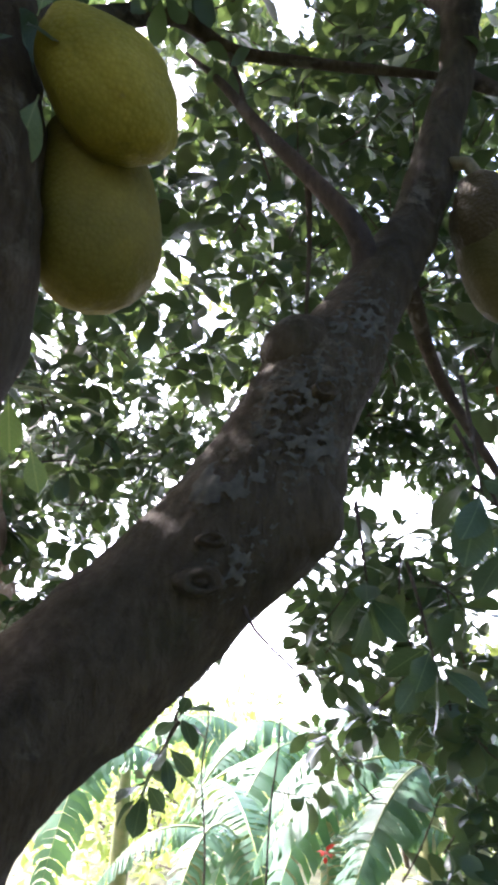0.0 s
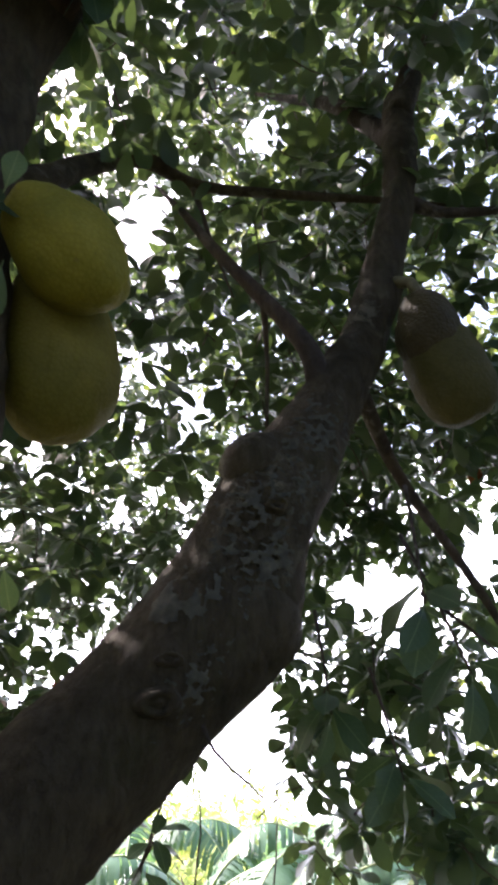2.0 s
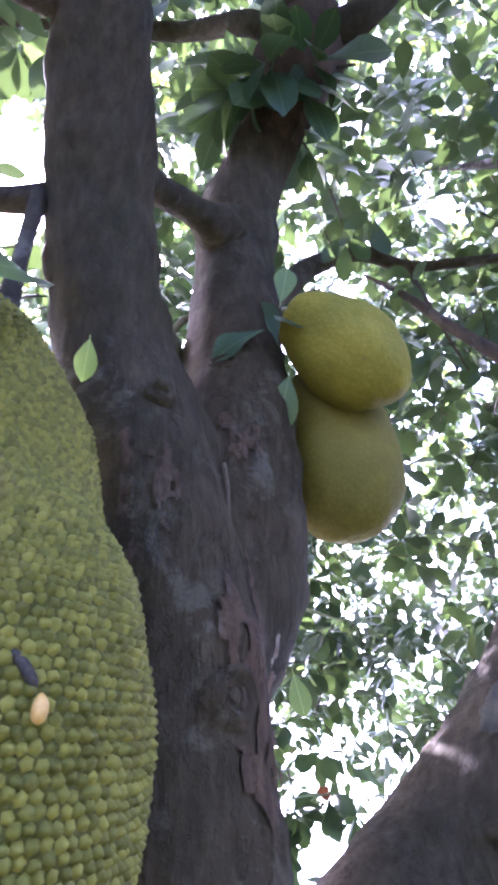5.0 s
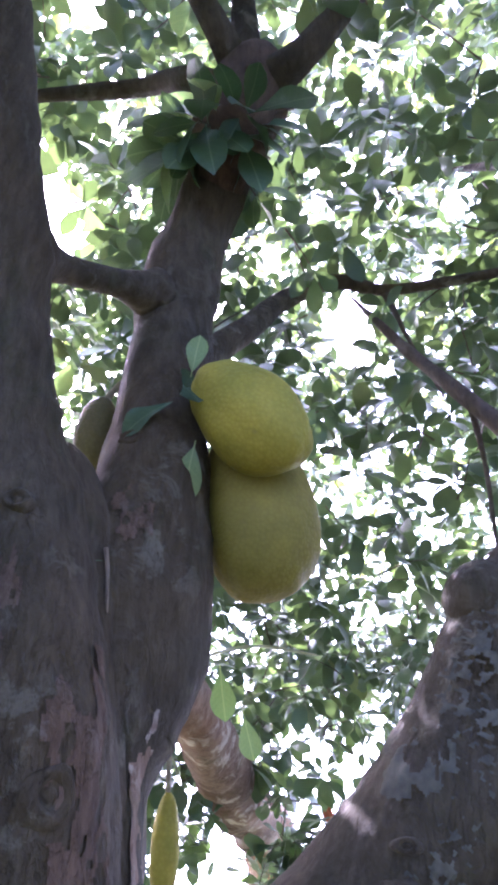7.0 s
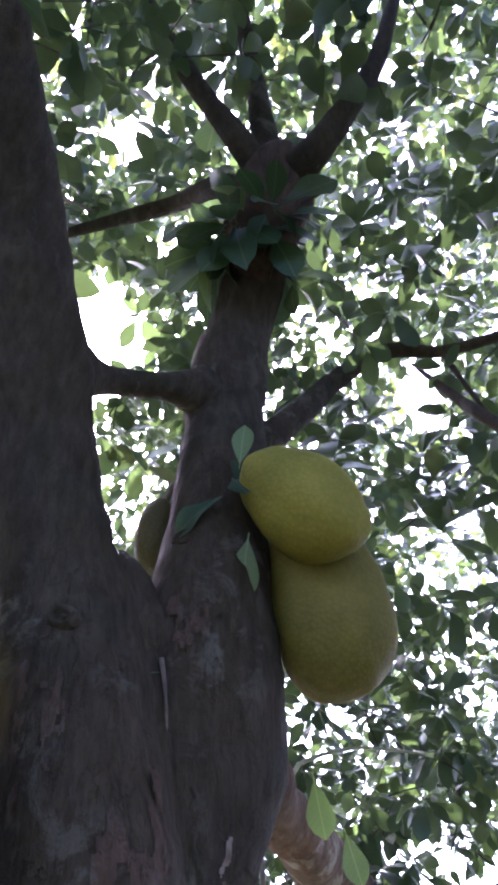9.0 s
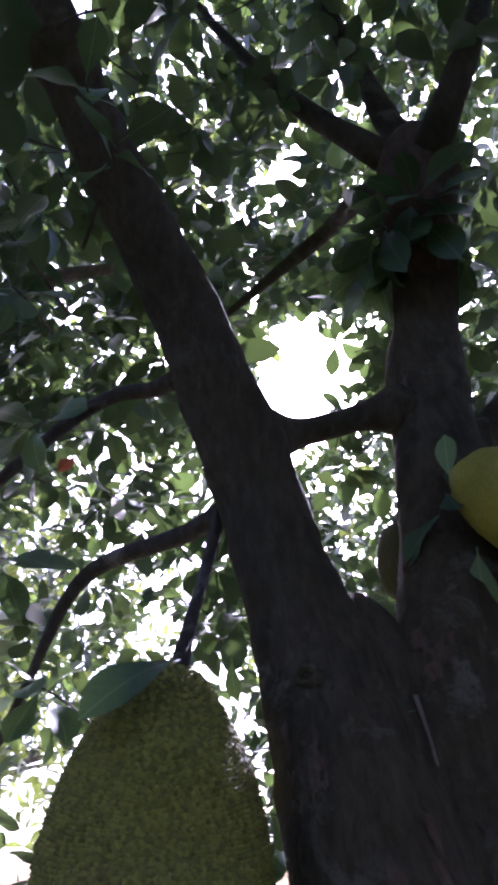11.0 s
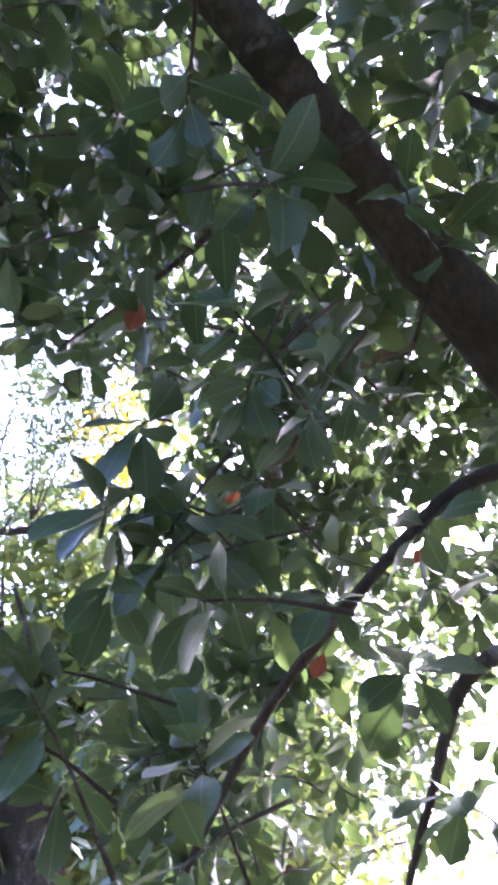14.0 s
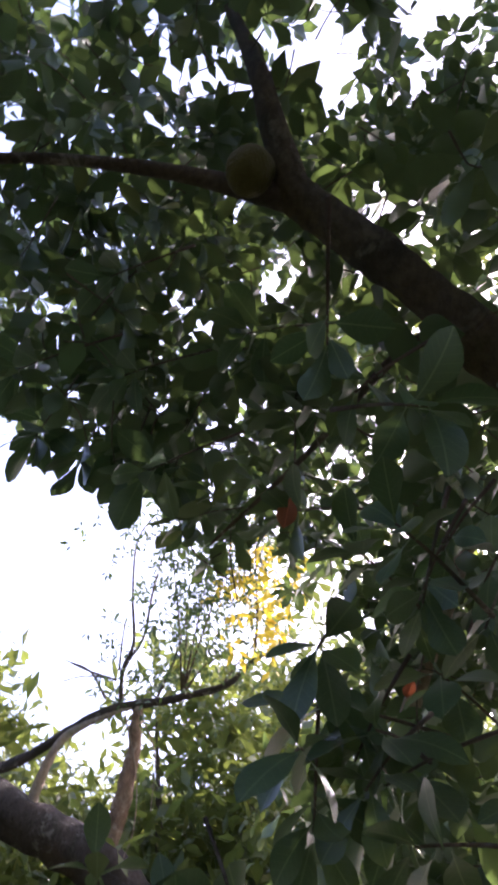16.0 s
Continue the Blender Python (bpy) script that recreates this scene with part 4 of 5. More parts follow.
for place, way, face, size, material, label in (
        ((-0.37, 0.82, 2.20), (-0.12, -0.2, 0.45), (0.5, -0.8, -0.3), 0.12, LEAF_ONE, ""),
        ((-0.335, 0.775, 2.125), (-0.15, -0.05, -0.8), (0.5, -0.85, -0.1), 0.115, LEAF_PALE, "pale underside of a leaf beside the fruits"),
        ((-0.36, 0.76, 2.24), (0.35, -0.2, -0.35), (0.4, -0.8, 0.4), 0.10, LEAF_ONE, ""), ((-0.37, 0.745, 2.20), (-0.4, -0.3, -0.3), (0.3, -0.8, 0.4), 0.11, LEAF_ONE, ""), ((-0.35, 0.77, 2.26), (0.2, -0.1, 0.6), (0.6, -0.7, 0.2), 0.09, LEAF_PALE, "pale leaf above the creased fruit"),
        ((-0.434, 0.296, 1.951), (0.08, -0.155, -0.06), (0.5, 0.1, 0.9), 0.165, LEAF_ONE, "large dark leaf over the near fruit"),
        ((-0.387, -0.504, 2.90), (0.05, -0.1, -1), (0.9, 0.3, 0.2), 0.10, LEAF_DRY, "withered red-brown leaf"),
        ((0.168, 2.152, 2.54), (0.3, 0, -1), (0, -1, 0.3), 0.07, LEAF_DRY, "withered orange leaf"), ((-0.774, 2.212, 1.48), (0.2, 0, -1), (0, -1, 0.2), 0.08, LEAF_DRY, "withered orange leaf"),
        ((-0.874, 0.133, 2.55), (0.4, -0.4, -0.6), (1, 0, 0.3), 0.07, LEAF_DRY, "withered orange leaf"), ((0.789, 2.45, 2.28), (0.1, 0, -1), (0, -1, 0.2), 0.13, LEAF_DRY, "withered red-brown leaf"),
        ((-0.70, -0.30, 2.60), (0.3, -0.3, -0.8), (1, 0, 0.3), 0.06, LEAF_DRY, "withered red-brown leaf"), ((-0.60, -0.12, 2.18), (0.3, -0.3, -0.8), (1, 0, 0.3), 0.06, LEAF_DRY, "withered orange leaf"),
        ((-0.565, 1.22, 1.80), (0.1, 0.05, -1), (0.3, -1, 0.1), 0.12, LEAF_PALE, "light green leaf beside the peeling limb"), ((-0.52, 1.25, 1.70), (0.2, 0.05, -0.8), (0.4, -1, 0.1), 0.10, LEAF_PALE, "light green leaf beside the peeling limb"),
        ((-0.397, 0.640, 1.88), (-0.35, -0.75, -0.05), (0.6, -0.3, 0.8), 0.09, LEAF_ONE, "small leaf on the bark"),
        ((-0.436, 0.372, 1.955), (-0.02, -0.02, -1), (0.7, -0.7, 0), 0.055, LEAF_PALE, "pale leaf behind the near fruit"),
        ((-0.44, 0.90, 3.12), (0.35, -0.1, -0.5), (0.4, -0.8, -0.4), 0.2, LEAF_ONE, "long leaf under the top fork"), ((-0.47, 0.89, 3.11), (-0.5, -0.2, -0.4), (0.2, -0.9, -0.4), 0.18, LEAF_ONE, "long leaf under the top fork"),
        ((-0.42, 0.93, 3.08), (0.25, 0.2, -0.6), (0.6, -0.8, -0.2), 0.2, LEAF_ONE, "long leaf under the top fork"), ((-0.48, 0.88, 3.18), (-0.15, -0.1, 0.5), (0.4, -0.9, -0.2), 0.19, LEAF_PALE, "pale leaf standing in the top fork"),
        ((-0.42, 0.80, 3.62), (0.2, 0.1, -0.9), (0.5, -0.8, -0.1), 0.24, LEAF_PALE, "large pale leaf hanging over the fork"), ((-0.40, 0.78, 3.60), (-0.15, -0.1, -0.9), (0.4, -0.9, -0.1), 0.22, LEAF_PALE, "large pale leaf hanging over the fork"),
        ((-0.40, 0.83, 3.00), (-0.75, -0.2, -0.25), (0.2, -0.5, 0.8), 0.22, LEAF_ONE, ""), ((-0.38, 0.82, 3.03), (-0.55, -0.45, 0.0), (0.3, -0.5, 0.8), 0.20, LEAF_ONE, ""),
        ((-0.36, 0.82, 3.00), (-0.25, -0.35, -0.6), (0.5, -0.7, 0.4), 0.19, LEAF_ONE, ""), ((-0.32, 0.84, 3.02), (0.55, 0.15, -0.55), (0.6, -0.7, 0.3), 0.20, LEAF_ONE, ""),
        ((-0.30, 0.85, 3.04), (0.7, 0.35, -0.2), (0.4, -0.7, 0.5), 0.18, LEAF_ONE, ""), ((-0.34, 0.81, 3.04), (0.15, -0.5, -0.15), (0.4, -0.3, 0.8), 0.17, LEAF_PALE, "pale leaf on the stem head"),
        ((-0.41, 0.82, 3.08), (-0.35, -0.1, 0.55), (0.5, -0.8, 0.1), 0.18, LEAF_PALE, "pale leaf on the stem head"), ((-0.30, 0.86, 2.98), (0.25, 0.1, -0.9), (0.6, -0.7, 0.1), 0.18, LEAF_ONE, ""),
        ((-0.53, 0.90, 3.08), (-0.4, 0.1, -0.6), (0.4, -0.9, -0.2), 0.16, LEAF_ONE, ""), ((-0.40, 0.90, 3.06), (0.1, -0.1, -0.8), (0.6, -0.8, -0.2), 0.16, LEAF_ONE, ""),
):
    loose_leaf(place, way, face, size, material, label, kind=int(abs(place[0]) * 100))

# ---- fruits ----
near = thing("jackfruit", "very large spiny green jackfruit with a smaller upper lobe", "jackfruit", (-0.46, 0.27, 1.5), "jackfruits on the tree")
spiny_fruit(near, (-0.47, 0.275, 1.63), [((-0.445, 0.266, 1.525), 0.160, 0.235, (-0.05, 0.0, 1)), ((-0.514, 0.281, 1.690), 0.150, 0.232, (-0.03, 0.02, 1)), ((-0.527, 0.294, 1.775), 0.111, 0.195, (0, 0, 1))], 0.0074)
fruit_body("scar", [((-0.302, 0.1975, 1.568), 0.0040, 0.013, (-0.5, -0.4, 0.8))], SCAR, near, 3.0, "dark torn scar", 10, 12)
fruit_body("sap_drop", [((-0.2925, 0.2035, 1.547), 0.0048, 0.008, (0, 0, 1))], SAP, near, 1.0, "dried orange sap drop", 10, 12)
limb("stalk", [(-0.502, 0.305, 1.94, 0.017), (-0.525, 0.33, 2.03, 0.012), (-0.565, 0.37, 2.15, 0.011), (-0.60, 0.41, 2.29, 0.014)], TWIG, near)

pair = thing("jackfruit", "yellow-green jackfruit with two creased lobes hanging against the stem", "jackfruit", (-0.265, 0.85, 2.15), "jackfruits on the tree")
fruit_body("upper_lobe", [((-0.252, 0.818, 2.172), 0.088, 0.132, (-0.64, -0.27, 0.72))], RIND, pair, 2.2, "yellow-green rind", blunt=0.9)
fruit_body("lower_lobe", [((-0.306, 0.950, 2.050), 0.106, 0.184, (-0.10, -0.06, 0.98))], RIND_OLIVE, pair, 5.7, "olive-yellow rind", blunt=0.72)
limb("stalk", [(-0.30, 0.86, 2.28, 0.014), (-0.35, 0.90, 2.34, 0.014), (-0.43, 0.90, 2.36, 0.02)], STALK, pair)

hung = thing("jackfruit", "dull olive jackfruit hanging from the leaning stem", "jackfruit", (0.48, 1.37, 2.2), "jackfruits on the tree")
fruit_body("upper_lobe", [((0.452, 1.35, 2.262), 0.077, 0.105, (-0.1, 0.05, 1))], rind_material("rind_dark_brown", (0.045, 0.036, 0.018), (0.085, 0.065, 0.03), 0.0075), hung, 7.9, "dark brown upper half", blunt=0.8)
fruit_body("lower_lobe", [((0.492, 1.375, 2.165), 0.098, 0.150, (-0.30, -0.04, 1))], RIND_DULL, hung, 3.1, blunt=0.85)
limb("stalk", [(0.455, 1.36, 2.34, 0.014), (0.43, 1.38, 2.42, 0.014), (0.37, 1.43, 2.45, 0.02)], STALK, hung)

young = thing("jackfruit", "small green jackfruit in the fork of the stems", "jackfruit", (-0.62, 0.81, 2.2), "jackfruits on the tree")
fruit_body("rind", [((-0.61, 0.80, 2.22), 0.045, 0.085, (0.05, 0, 1))], RIND_DULL, young, 3.3, "", 24, 32)
limb("stalk", [(-0.60, 0.80, 2.29, 0.008), (-0.58, 0.82, 2.34, 0.008), (-0.53, 0.85, 2.36, 0.01)], STALK, young, 8)

low = thing("jackfruit", "small slender green jackfruit hanging behind the trunk", "jackfruit", (-0.545, 1.025, 1.47), "jackfruits on the tree")
fruit_body("rind", [((-0.545, 1.025, 1.47), 0.026, 0.085, (0.03, 0, 1))], RIND, low, 6.1, "yellow-green rind", 24, 32)
limb("stalk", [(-0.545, 1.025, 1.54, 0.005), (-0.55, 1.03, 1.62, 0.005), (-0.58, 1.06, 1.80, 0.008)], STALK, low, 8)

high = thing("jackfruit", "round brownish jackfruit at the end of the high stem", "jackfruit", (0.19, -0.5, 3.66), "jackfruits on the tree")
fruit_body("rind", [((0.17, -0.50, 3.63), 0.068, 0.082, (0, 0, 1))], rind_material("rind_high", (0.045, 0.042, 0.010), (0.08, 0.068, 0.018), 0.0075), high, 9.2, "", 32, 40)
limb("stalk", [(0.16, -0.48, 3.71, 0.012), (0.13, -0.46, 3.74, 0.014), (0.08, -0.42, 3.70, 0.02)], STALK, high, 8)


# ---- beyond the tree ----
def bush(name, label, category, place, reach, tall, count, size, material, seed, trunk=0.0, group="", shapes=SLIM):
    """A leafy shrub or tree: stems and an uneven crown of small leaves."""
    rng = random.Random(seed)
    base = Vector((place[0], place[1], ground_z(place[0], place[1]) if len(place) < 3 else place[2]))
    top = thing(name, label, category, base, group)
    fol = Foliage(shapes, seed)
    clumps = []
    for _ in range(max(5, count // 60)):
        w, u = rng.uniform(0, 6.283), rng.random()
        clumps.append(base + Vector((math.cos(w) * reach * u**0.5, math.sin(w) * reach * u**0.5, trunk + (tall - trunk) * rng.uniform(0.1, 1.0) * (1 - 0.45 * u))))
    for c in clumps:
        for _ in range(12):
            p = c + Vector((rng.gauss(0, 1), rng.gauss(0, 1), rng.gauss(0, 0.8))) * reach * 0.2
            fol.spray(p, (rng.uniform(-1, 1), rng.uniform(-1, 1), rng.uniform(-0.3, 1)), 5, size * rng.uniform(0.7, 1.3))
    child("crown", fol.mesh("crown", material), top).location = -base
    for c in clumps[: 7 if trunk else 5]:
        fork = base + Vector((0, 0, max(trunk, tall * 0.25)))
        limb("stem", [(*(base - Vector((0, 0, 0.1))), 0.03 * tall / 2), (*fork, 0.022 * tall / 2), (*(fork * 0.4 + c * 0.6 + Vector((0, 0, 0.1))), 0.012 * tall / 2), (*c, 0.004)], TWIG, top, 7, step=0.15)
    return top


def banana_plant(x, y, tall, fronds, seed, first=0.0, spread=()):
    rng = random.Random(seed)
    base = Vector((x, y, ground_z(x, y)))
    top = thing("banana_plant", "green banana plant with torn arching leaves", "banana plant", base, "banana plants on the slope")
    limb("pseudostem", [(*(base - Vector((0, 0, 0.1))), 0.10), (*(base + Vector((0.02, 0, tall * 0.3))), 0.085), (*(base + Vector((0.03, 0.02, tall * 0.62))), 0.05)], STEM_GREEN, top, 12, 0.05, step=0.1)
    for k in range(fronds):
        az = first + k * 2.4 + rng.uniform(-0.3, 0.3)
        rise, run, length = rng.uniform(0.5, 1.0), rng.uniform(0.6, 0.95), tall * rng.uniform(0.75, 1.0)
        if k < len(spread):
            az, rise, run, length = spread[k]
        out = Vector((math.cos(az), math.sin(az), 0))
        start = base + Vector((0.03, 0.02, tall * 0.6))
        line = [start + out * (run * length * t) + Vector((0, 0, length * (rise * t - 0.85 * rise * t * t - 0.35 * t**3))) for t in np.linspace(0, 1, 46)]
        limb("frond_midrib", [(*p, 0.014 * (1 - i / 11)) for i, p in enumerate(line[::5])], MIDRIB, top, 6, 0, step=0.1)
        v, f = [], []
        for i in range(7, 45):
            p, q = line[i], line[i + 1]
            way = (q - p).normalized()
            side = way.cross(Vector((0, 0, 1))).normalized()
            t = (i - 6) / 39
            w = 0.27 * (tall / 2.0) * math.sin(math.pi * min(1, t * 0.92 + 0.06)) ** 0.6
            for s in (-1, 1):
                hang = 0.45 + rng.uniform(-0.16, 0.22)
                tear = rng.choice((0.62, 0.8, 0.9, 1.0, 1.0))
                b = len(v)
                a1 = p + (q - p) * 0.02
                a2 = p + (q - p) * tear * 0.98 + (q - p) * (0.02 if tear < 1 else 0.06)
                drift = way * rng.uniform(-0.01, 0.035)
                for r in (0.0, 0.5, 1.0):
                    d = side * s * w * r * math.cos(hang * r) - Vector((0, 0, w * r * math.sin(hang * r) * 1.1))
                    v += [a1 + d + drift * r * r, a2 + d + drift * r * r]
                f += [(b, b + 1, b + 3, b + 2), (b + 2, b + 3, b + 5, b + 4)]
        ob = child("frond", mesh_of("frond", v, f, BANANA), top)
        put(ob)
    return top


for i, (x, y, tall, fronds, first) in enumerate(((0.85, 5.0, 2.1, 6, 3.0), (0.2, 6.2, 2.3, 5, 3.3), (-0.9, 5.6, 1.9, 5, 0.3), (-1.8, 6.6, 2.3, 6, 1.0), (1.5, 6.6, 2.4, 6, 2.8), (-0.2, 7.8, 2.3, 6, 2.0), (0.35, 4.4, 1.3, 4, 3.4), (-0.45, 4.7, 1.2, 4, 2.2))):
    banana_plant(x, y, tall, fronds, 70 + i, first)

banana_plant(0.95, 4.05, 1.75, 5, 91, 0.5, ((3.35, 0.62, 0.95, 1.25), (2.9, 1.0, 0.85, 1.15), (3.9, 0.75, 0.9, 1.1)))

rng_v = random.Random(5)
for i in range(26):
    y = rng_v.uniform(21, 31)
    x = rng_v.uniform(-0.33, 0.33) * y
    bush("shrub", "hazy yellow-green tree far down the slope", "tree", (x, y), rng_v.uniform(1.6, 3.0), rng_v.uniform(1.6, 3.6), 600, 0.27, LEAF_SUN, 250 + i, group="trees far down the slope")
for i in range(46):
    x, y = rng_v.uniform(-9, 9), rng_v.uniform(8.0, 26)
    bush("shrub", "sunlit yellow-green shrub on the lower slope", "shrub", (x, y), rng_v.uniform(1.3, 2.3), rng_v.uniform(1.0, 2.2) + 0.04 * y, 660, 0.19, LEAF_SUN, 200 + i, group="shrubs on the slope")
# tall ones at 93-104 and the unseen ring past 150 are added light blockers
for i, (az, r, tall, reach) in enumerate(((97, 6.5, 4.2, 2.0), (98, 8.2, 8.8, 2.4), (104, 8.0, 9.0, 2.0), (93, 8.6, 9.2, 2.2), (105, 7, 5.6, 1.6), (116, 8, 7.4, 1.5), (112, 10.5, 6.4, 2.4), (123, 10, 5.8, 2.4), (129, 9, 5.6, 2.2), (135, 11, 6.3, 2.4), (141, 7.5, 6.6, 1.0), (108, 13, 7.5, 3.0), (118, 13, 7.0, 3.0), (126, 13.5, 7.4, 3.2), (133, 14, 7.0, 3.2), (160, 6.5, 5.5, 2.6), (176, 7, 5.5, 2.8), (192, 6, 5.2, 2.6), (208, 7, 5.5, 2.8), (224, 6, 5.5, 2.6), (240, 6.5, 5.5, 2.8), (256, 6, 5.2, 2.6), (272, 7, 5.5, 2.8), (288, 6, 5, 2.6), (304, 6.5, 4.5, 2.6), (320, 7, 4, 2.2), (336, 7.5, 3.4, 2), (48, 9, 4, 2))):
    p = polar(az, 0, r, EYE)
    bush("woodland_tree", "leafy green tree round the garden, some added unseen to block light", "tree", (p.x, p.y), reach, tall, 4800 if 100 < az < 145 else 1000 if az > 150 else 2200, 0.265 if 100 < az < 145 else 0.28 if az > 150 else 0.17, LEAF_FAR, 300 + i, 0.8 if az > 150 else 2.2, "trees round the garden")


def bare_tree():
    """An old leaning tree with a broken pale snag and bare twigs."""
    top = thing("old_tree", "old grey tree with a dark leaning trunk and bare twigs", "tree", (-5.2, -1.9, 0))
    limb("trunk", [(-5.2, -1.9, -0.2, 0.3), (-5.15, -2.0, 1.2, 0.25), (-4.9, -2.4, 2.6, 0.22), (-4.42, -3.10, 3.44, 0.19), (-4.07, -3.53, 3.63, 0.17), (-3.77, -3.86, 3.73, 0.16), (-3.2, -4.5, 4.0, 0.12), (-2.6, -5.2, 4.6, 0.05)], BARK_DARK, top, 20, 0.25, step=0.1)
    limb("branch", [(-3.3, -4.4, 3.95, 0.05), (-3.65, -3.89, 3.98, 0.045), (-3.84, -3.25, 4.49, 0.04), (-4.04, -2.73, 4.69, 0.035), (-4.16, -2.27, 4.86, 0.028), (-4.13, -2.02, 5.06, 0.018), (-4.1, -1.6, 5.2, 0.006)], BARK_DARK, top, 10, 0.25)
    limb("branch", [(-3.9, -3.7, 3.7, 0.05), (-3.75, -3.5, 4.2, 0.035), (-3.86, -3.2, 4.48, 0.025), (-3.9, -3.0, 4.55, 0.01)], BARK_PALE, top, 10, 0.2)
    limb("snag", [(-4.4, -3.12, 3.45, 0.10), (-4.30, -3.12, 3.7, 0.075), (-4.20, -3.05, 4.0, 0.07), (-4.11, -3.01, 4.29, 0.062), (-4.02, -2.99, 4.48, 0.055), (-3.95, -2.97, 4.60, 0.035)], BARK_PEEL, top, 14, 0.3, "pale broken snag")
    for rows in ([(-3.88, -3.11, 4.60, 0.022), (-3.74, -3.09, 4.83, 0.018), (-3.65, -3.00, 5.04, 0.015), (-3.40, -2.98, 5.35, 0.012), (-3.12, -2.91, 5.69, 0.009), (-3.02, -2.80, 5.85, 0.007), (-2.95, -2.61, 6.02, 0.004)],
                 [(-3.77, -3.11, 4.76, 0.016), (-3.72, -3.05, 4.90, 0.015), (-3.66, -2.92, 5.08, 0.013), (-3.46, -2.82, 5.41, 0.011), (-3.31, -2.72, 5.64, 0.009), (-3.20, -2.60, 5.82, 0.007), (-3.10, -2.46, 5.98, 0.004)],
                 [(-3.77, -3.14, 4.75, 0.012), (-3.60, -3.35, 4.76, 0.009), (-3.46, -3.51, 4.79, 0.005)],
                 [(-3.75, -3.16, 4.75, 0.01), (-3.62, -3.36, 4.72, 0.007), (-3.53, -3.57, 4.62, 0.004)],
                 [(-3.73, -3.12, 4.82, 0.011), (-3.61, -3.09, 5.01, 0.009), (-3.50, -3.05, 5.18, 0.005)],
                 [(-3.80, -3.22, 4.6, 0.014), (-3.62, -3.33, 4.76, 0.009), (-3.48, -3.49, 4.79, 0.003)],
                 [(-4.0, -2.85, 4.65, 0.016), (-3.9, -2.7, 4.95, 0.011), (-3.82, -2.62, 5.3, 0.008), (-3.72, -2.6, 5.7, 0.003)],
                 [(-4.15, -2.3, 4.85, 0.012), (-4.2, -2.2, 5.1, 0.008), (-4.22, -2.05, 5.3, 0.003)],
                 [(-3.9, -3.05, 4.5, 0.008), (-4.15, -2.95, 4.1, 0.006), (-4.3, -2.95, 3.7, 0.005), (-4.35, -3.1, 3.4, 0.003)],
                 [(-3.95, -2.95, 4.55, 0.007), (-4.2, -2.85, 4.3, 0.006), (-4.33, -2.85, 3.9, 0.003)]):
        limb("twig", rows, BARK_PALE if rows[0][3] < 0.0085 else TWIG, top, 6, step=0.06)
    fol = Foliage(SLIM, 91)
    r = random.Random(91)
    for cx, cy, cz, n, spread in ((-3.8, -3.0, 4.75, 26, 0.16), (-3.9, -2.5, 5.6, 34, 0.3), (-3.7, -2.6, 5.2, 30, 0.28), (-4.1, -2.2, 5.3, 34, 0.3), (-3.9, -2.2, 5.9, 30, 0.3)):
        for _ in range(n):
            fol.spray((cx + r.gauss(0, spread), cy + r.gauss(0, spread), cz + r.gauss(0, spread)), (r.uniform(-1, 1), r.uniform(-1, 1), r.uniform(-0.5, 1)), 5, 0.085)
    for cx, cy, cz in ((-2.96, -2.46, 5.52), (-3.25, -2.18, 5.39), (-3.41, -2.40, 5.07), (-3.72, -2.12, 4.86), (-3.17, -1.92, 5.61)):
        for _ in range(130):
            fol.spray((cx + r.gauss(0, 0.28), cy + r.gauss(0, 0.28), cz + r.gauss(0, 0.28)), (r.uniform(-1, 1), r.uniform(-1, 1), r.uniform(-0.5, 1)), 4, 0.075)
        limb("twig", [(-4.0, -2.6, 4.7, 0.012), (cx * 0.5 - 2.0, cy * 0.5 - 1.3, cz * 0.5 + 2.45, 0.008), (cx, cy, cz, 0.003)], TWIG, top, 5, step=0.1)
    put(child("crown", fol.mesh("crown", LEAF), top, "small dark green leaves"))
    fol = Foliage(SLIM, 92)
    for _ in range(75):
        fol.spray((-3.55 + r.gauss(0, 0.17), -1.85 + r.gauss(0, 0.17), 5.45 + r.gauss(0, 0.30)), (r.uniform(-1, 1), r.uniform(-1, 1), r.uniform(-1, 0.6)), 4, 0.14)
    put(child("yellow_leaves", fol.mesh("yellow_leaves", LEAF_YELLOW), top, "yellow turning leaves"))
    limb("branch", [(-4.13, -2.02, 5.06, 0.016), (-3.8, -1.9, 5.25, 0.011), (-3.55, -1.85, 5.45, 0.007), (-3.3, -1.8, 5.7, 0.003)], TWIG, top, 6)


bare_tree()


def vine(rows):
    top = thing("climbing_stem", "thin bare climbing stem over the slope", "vine", rows[0][:3], "thin stems on the slope")
    limb("stem", rows, TWIG, top, 6, step=0.1)


vine([(-0.40, 2.97, ground_z(-0.4, 2.97), 0.005), (-0.385, 2.96, 0.3, 0.0045), (-0.43, 3.05, 0.6, 0.004), (-0.41, 3.07, 0.8, 0.004), (-0.431, 3.125, 1.03, 0.0025)])
vine([(-0.15, 3.2, ground_z(-0.15, 3.2), 0.005), (-0.135, 3.25, 0.35, 0.0045), (-0.10, 3.31, 0.65, 0.004), (-0.091, 3.358, 0.93, 0.002)])


def flower(x, y, z):
    top = thing("flowering_plant", "slender plant with one bright red bloom", "flower", (x, y, ground_z(x, y)))
    limb("stem", [(x, y, ground_z(x, y), 0.008), (x + 0.02, y, z - 0.3, 0.006), (x, y, z, 0.004)], STEM_GREEN, top, 6, step=0.1)
    fol = Foliage(LEAVES, 33)
    fol.spray((x, y, z + 0.02), (0, -0.4, 1), 9, 0.055)
    put(child("bloom", fol.mesh("bloom", RED), top, "bright red petals"))


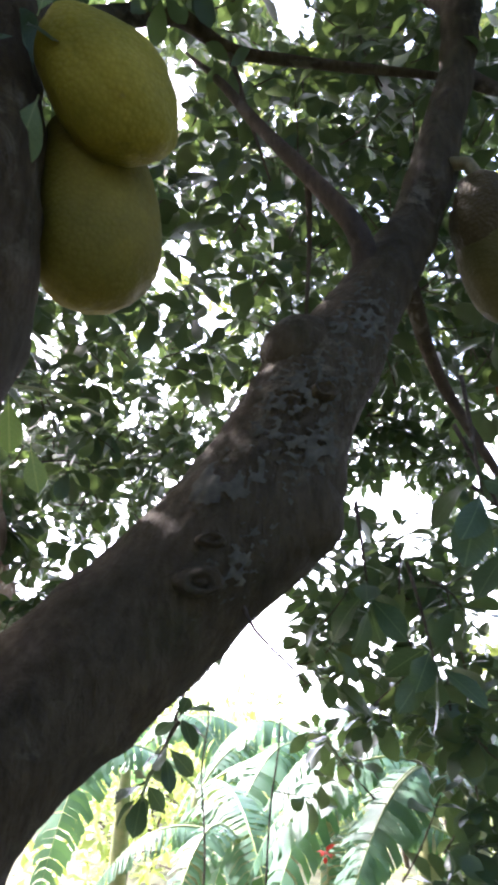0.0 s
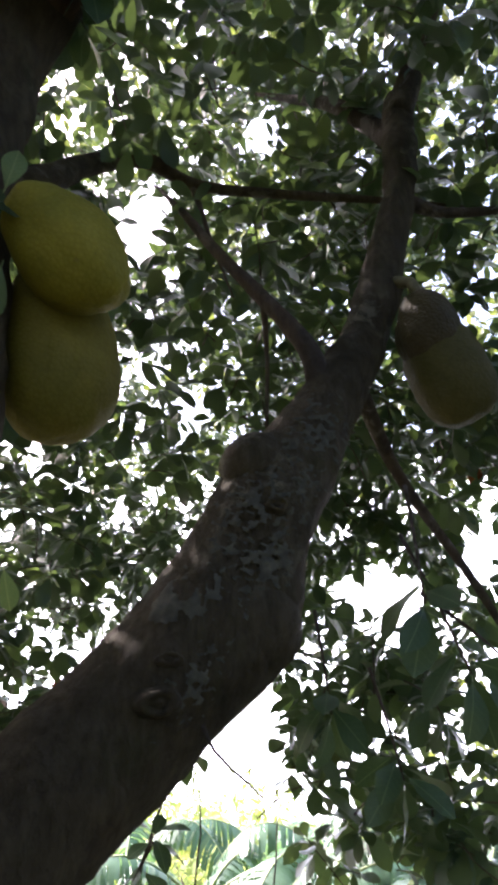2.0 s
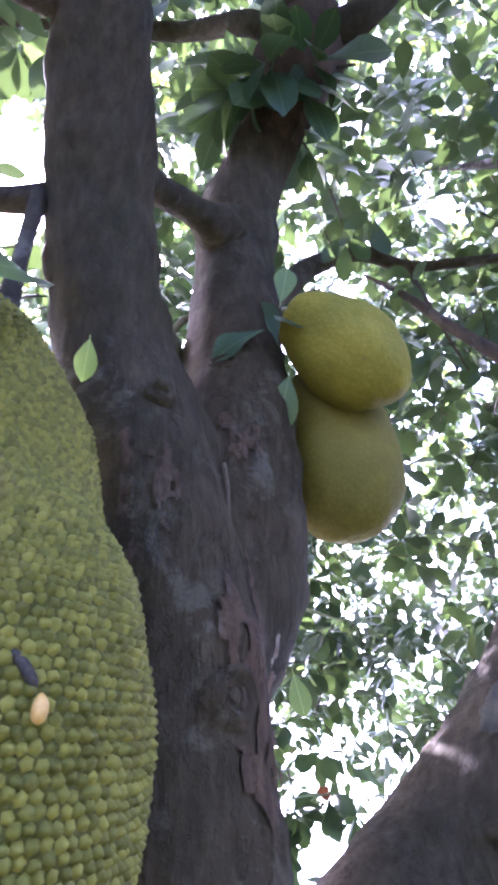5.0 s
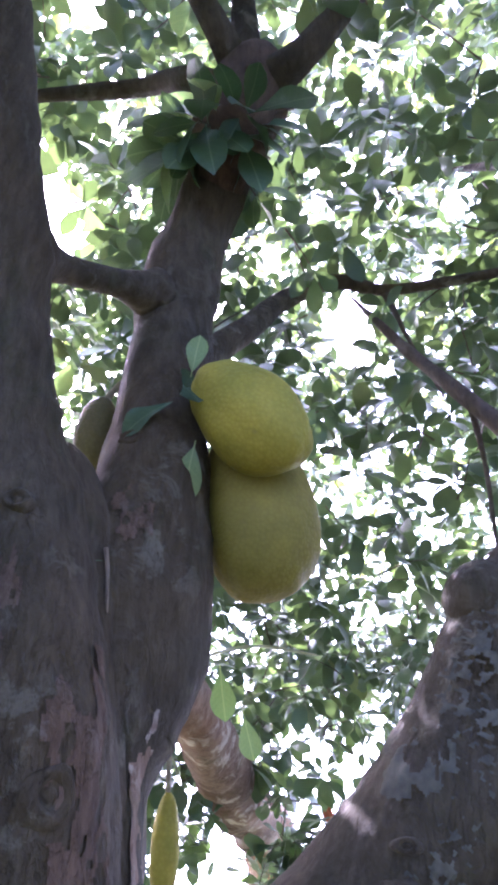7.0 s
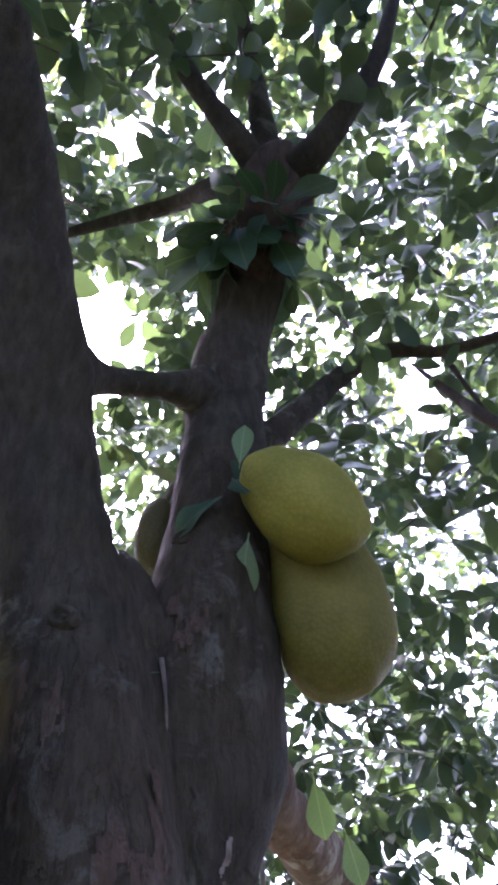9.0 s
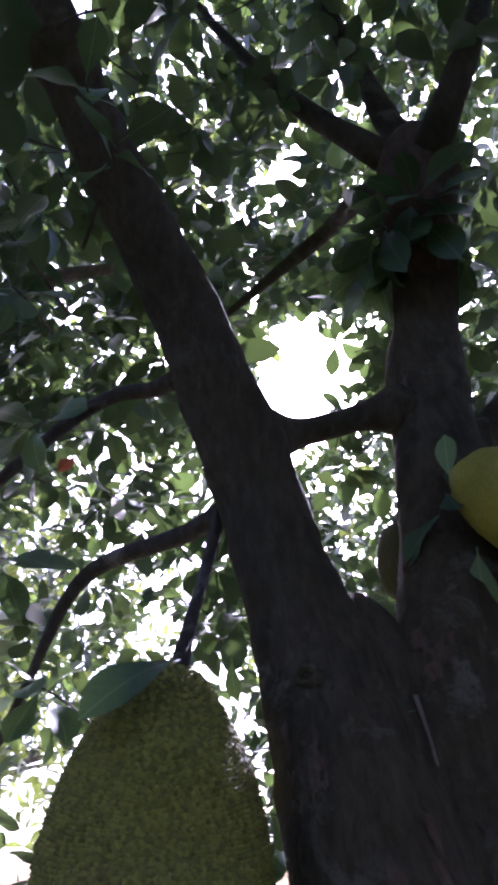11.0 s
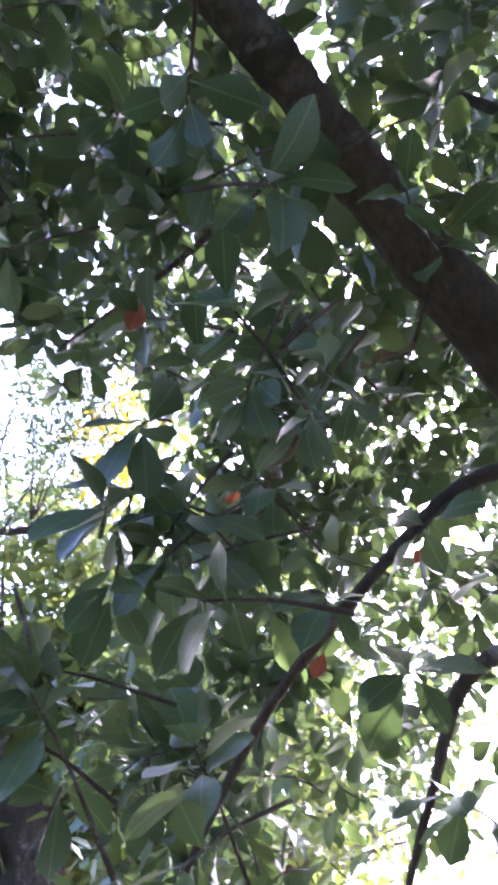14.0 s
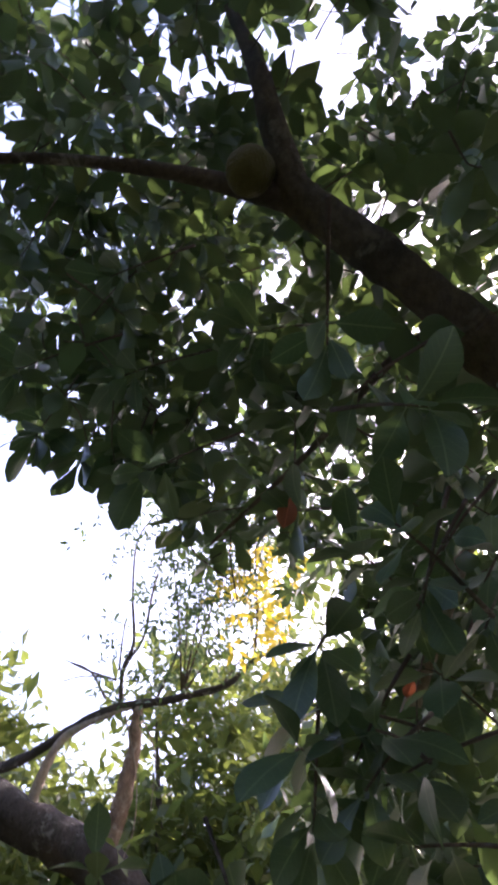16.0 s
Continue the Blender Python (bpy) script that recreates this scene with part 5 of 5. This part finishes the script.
flower(0.137, 3.757, 0.044)


def haze_glow():
    """A glowing sheet added beyond the valley in place of the bright hazy distance."""
    m, n, l = mat("haze_glow")
    # emission paints the bright haze; no lamp stands there
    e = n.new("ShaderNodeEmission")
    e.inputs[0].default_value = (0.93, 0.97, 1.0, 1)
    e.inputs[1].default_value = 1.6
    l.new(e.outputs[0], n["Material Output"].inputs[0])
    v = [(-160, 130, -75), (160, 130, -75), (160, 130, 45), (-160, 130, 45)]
    tagged(new("backdrop", mesh_of("backdrop", v, [(0, 1, 2, 3)], m)), "glowing backdrop sheet standing in for the bright hazy distance", "backdrop", kind="structure")


haze_glow()
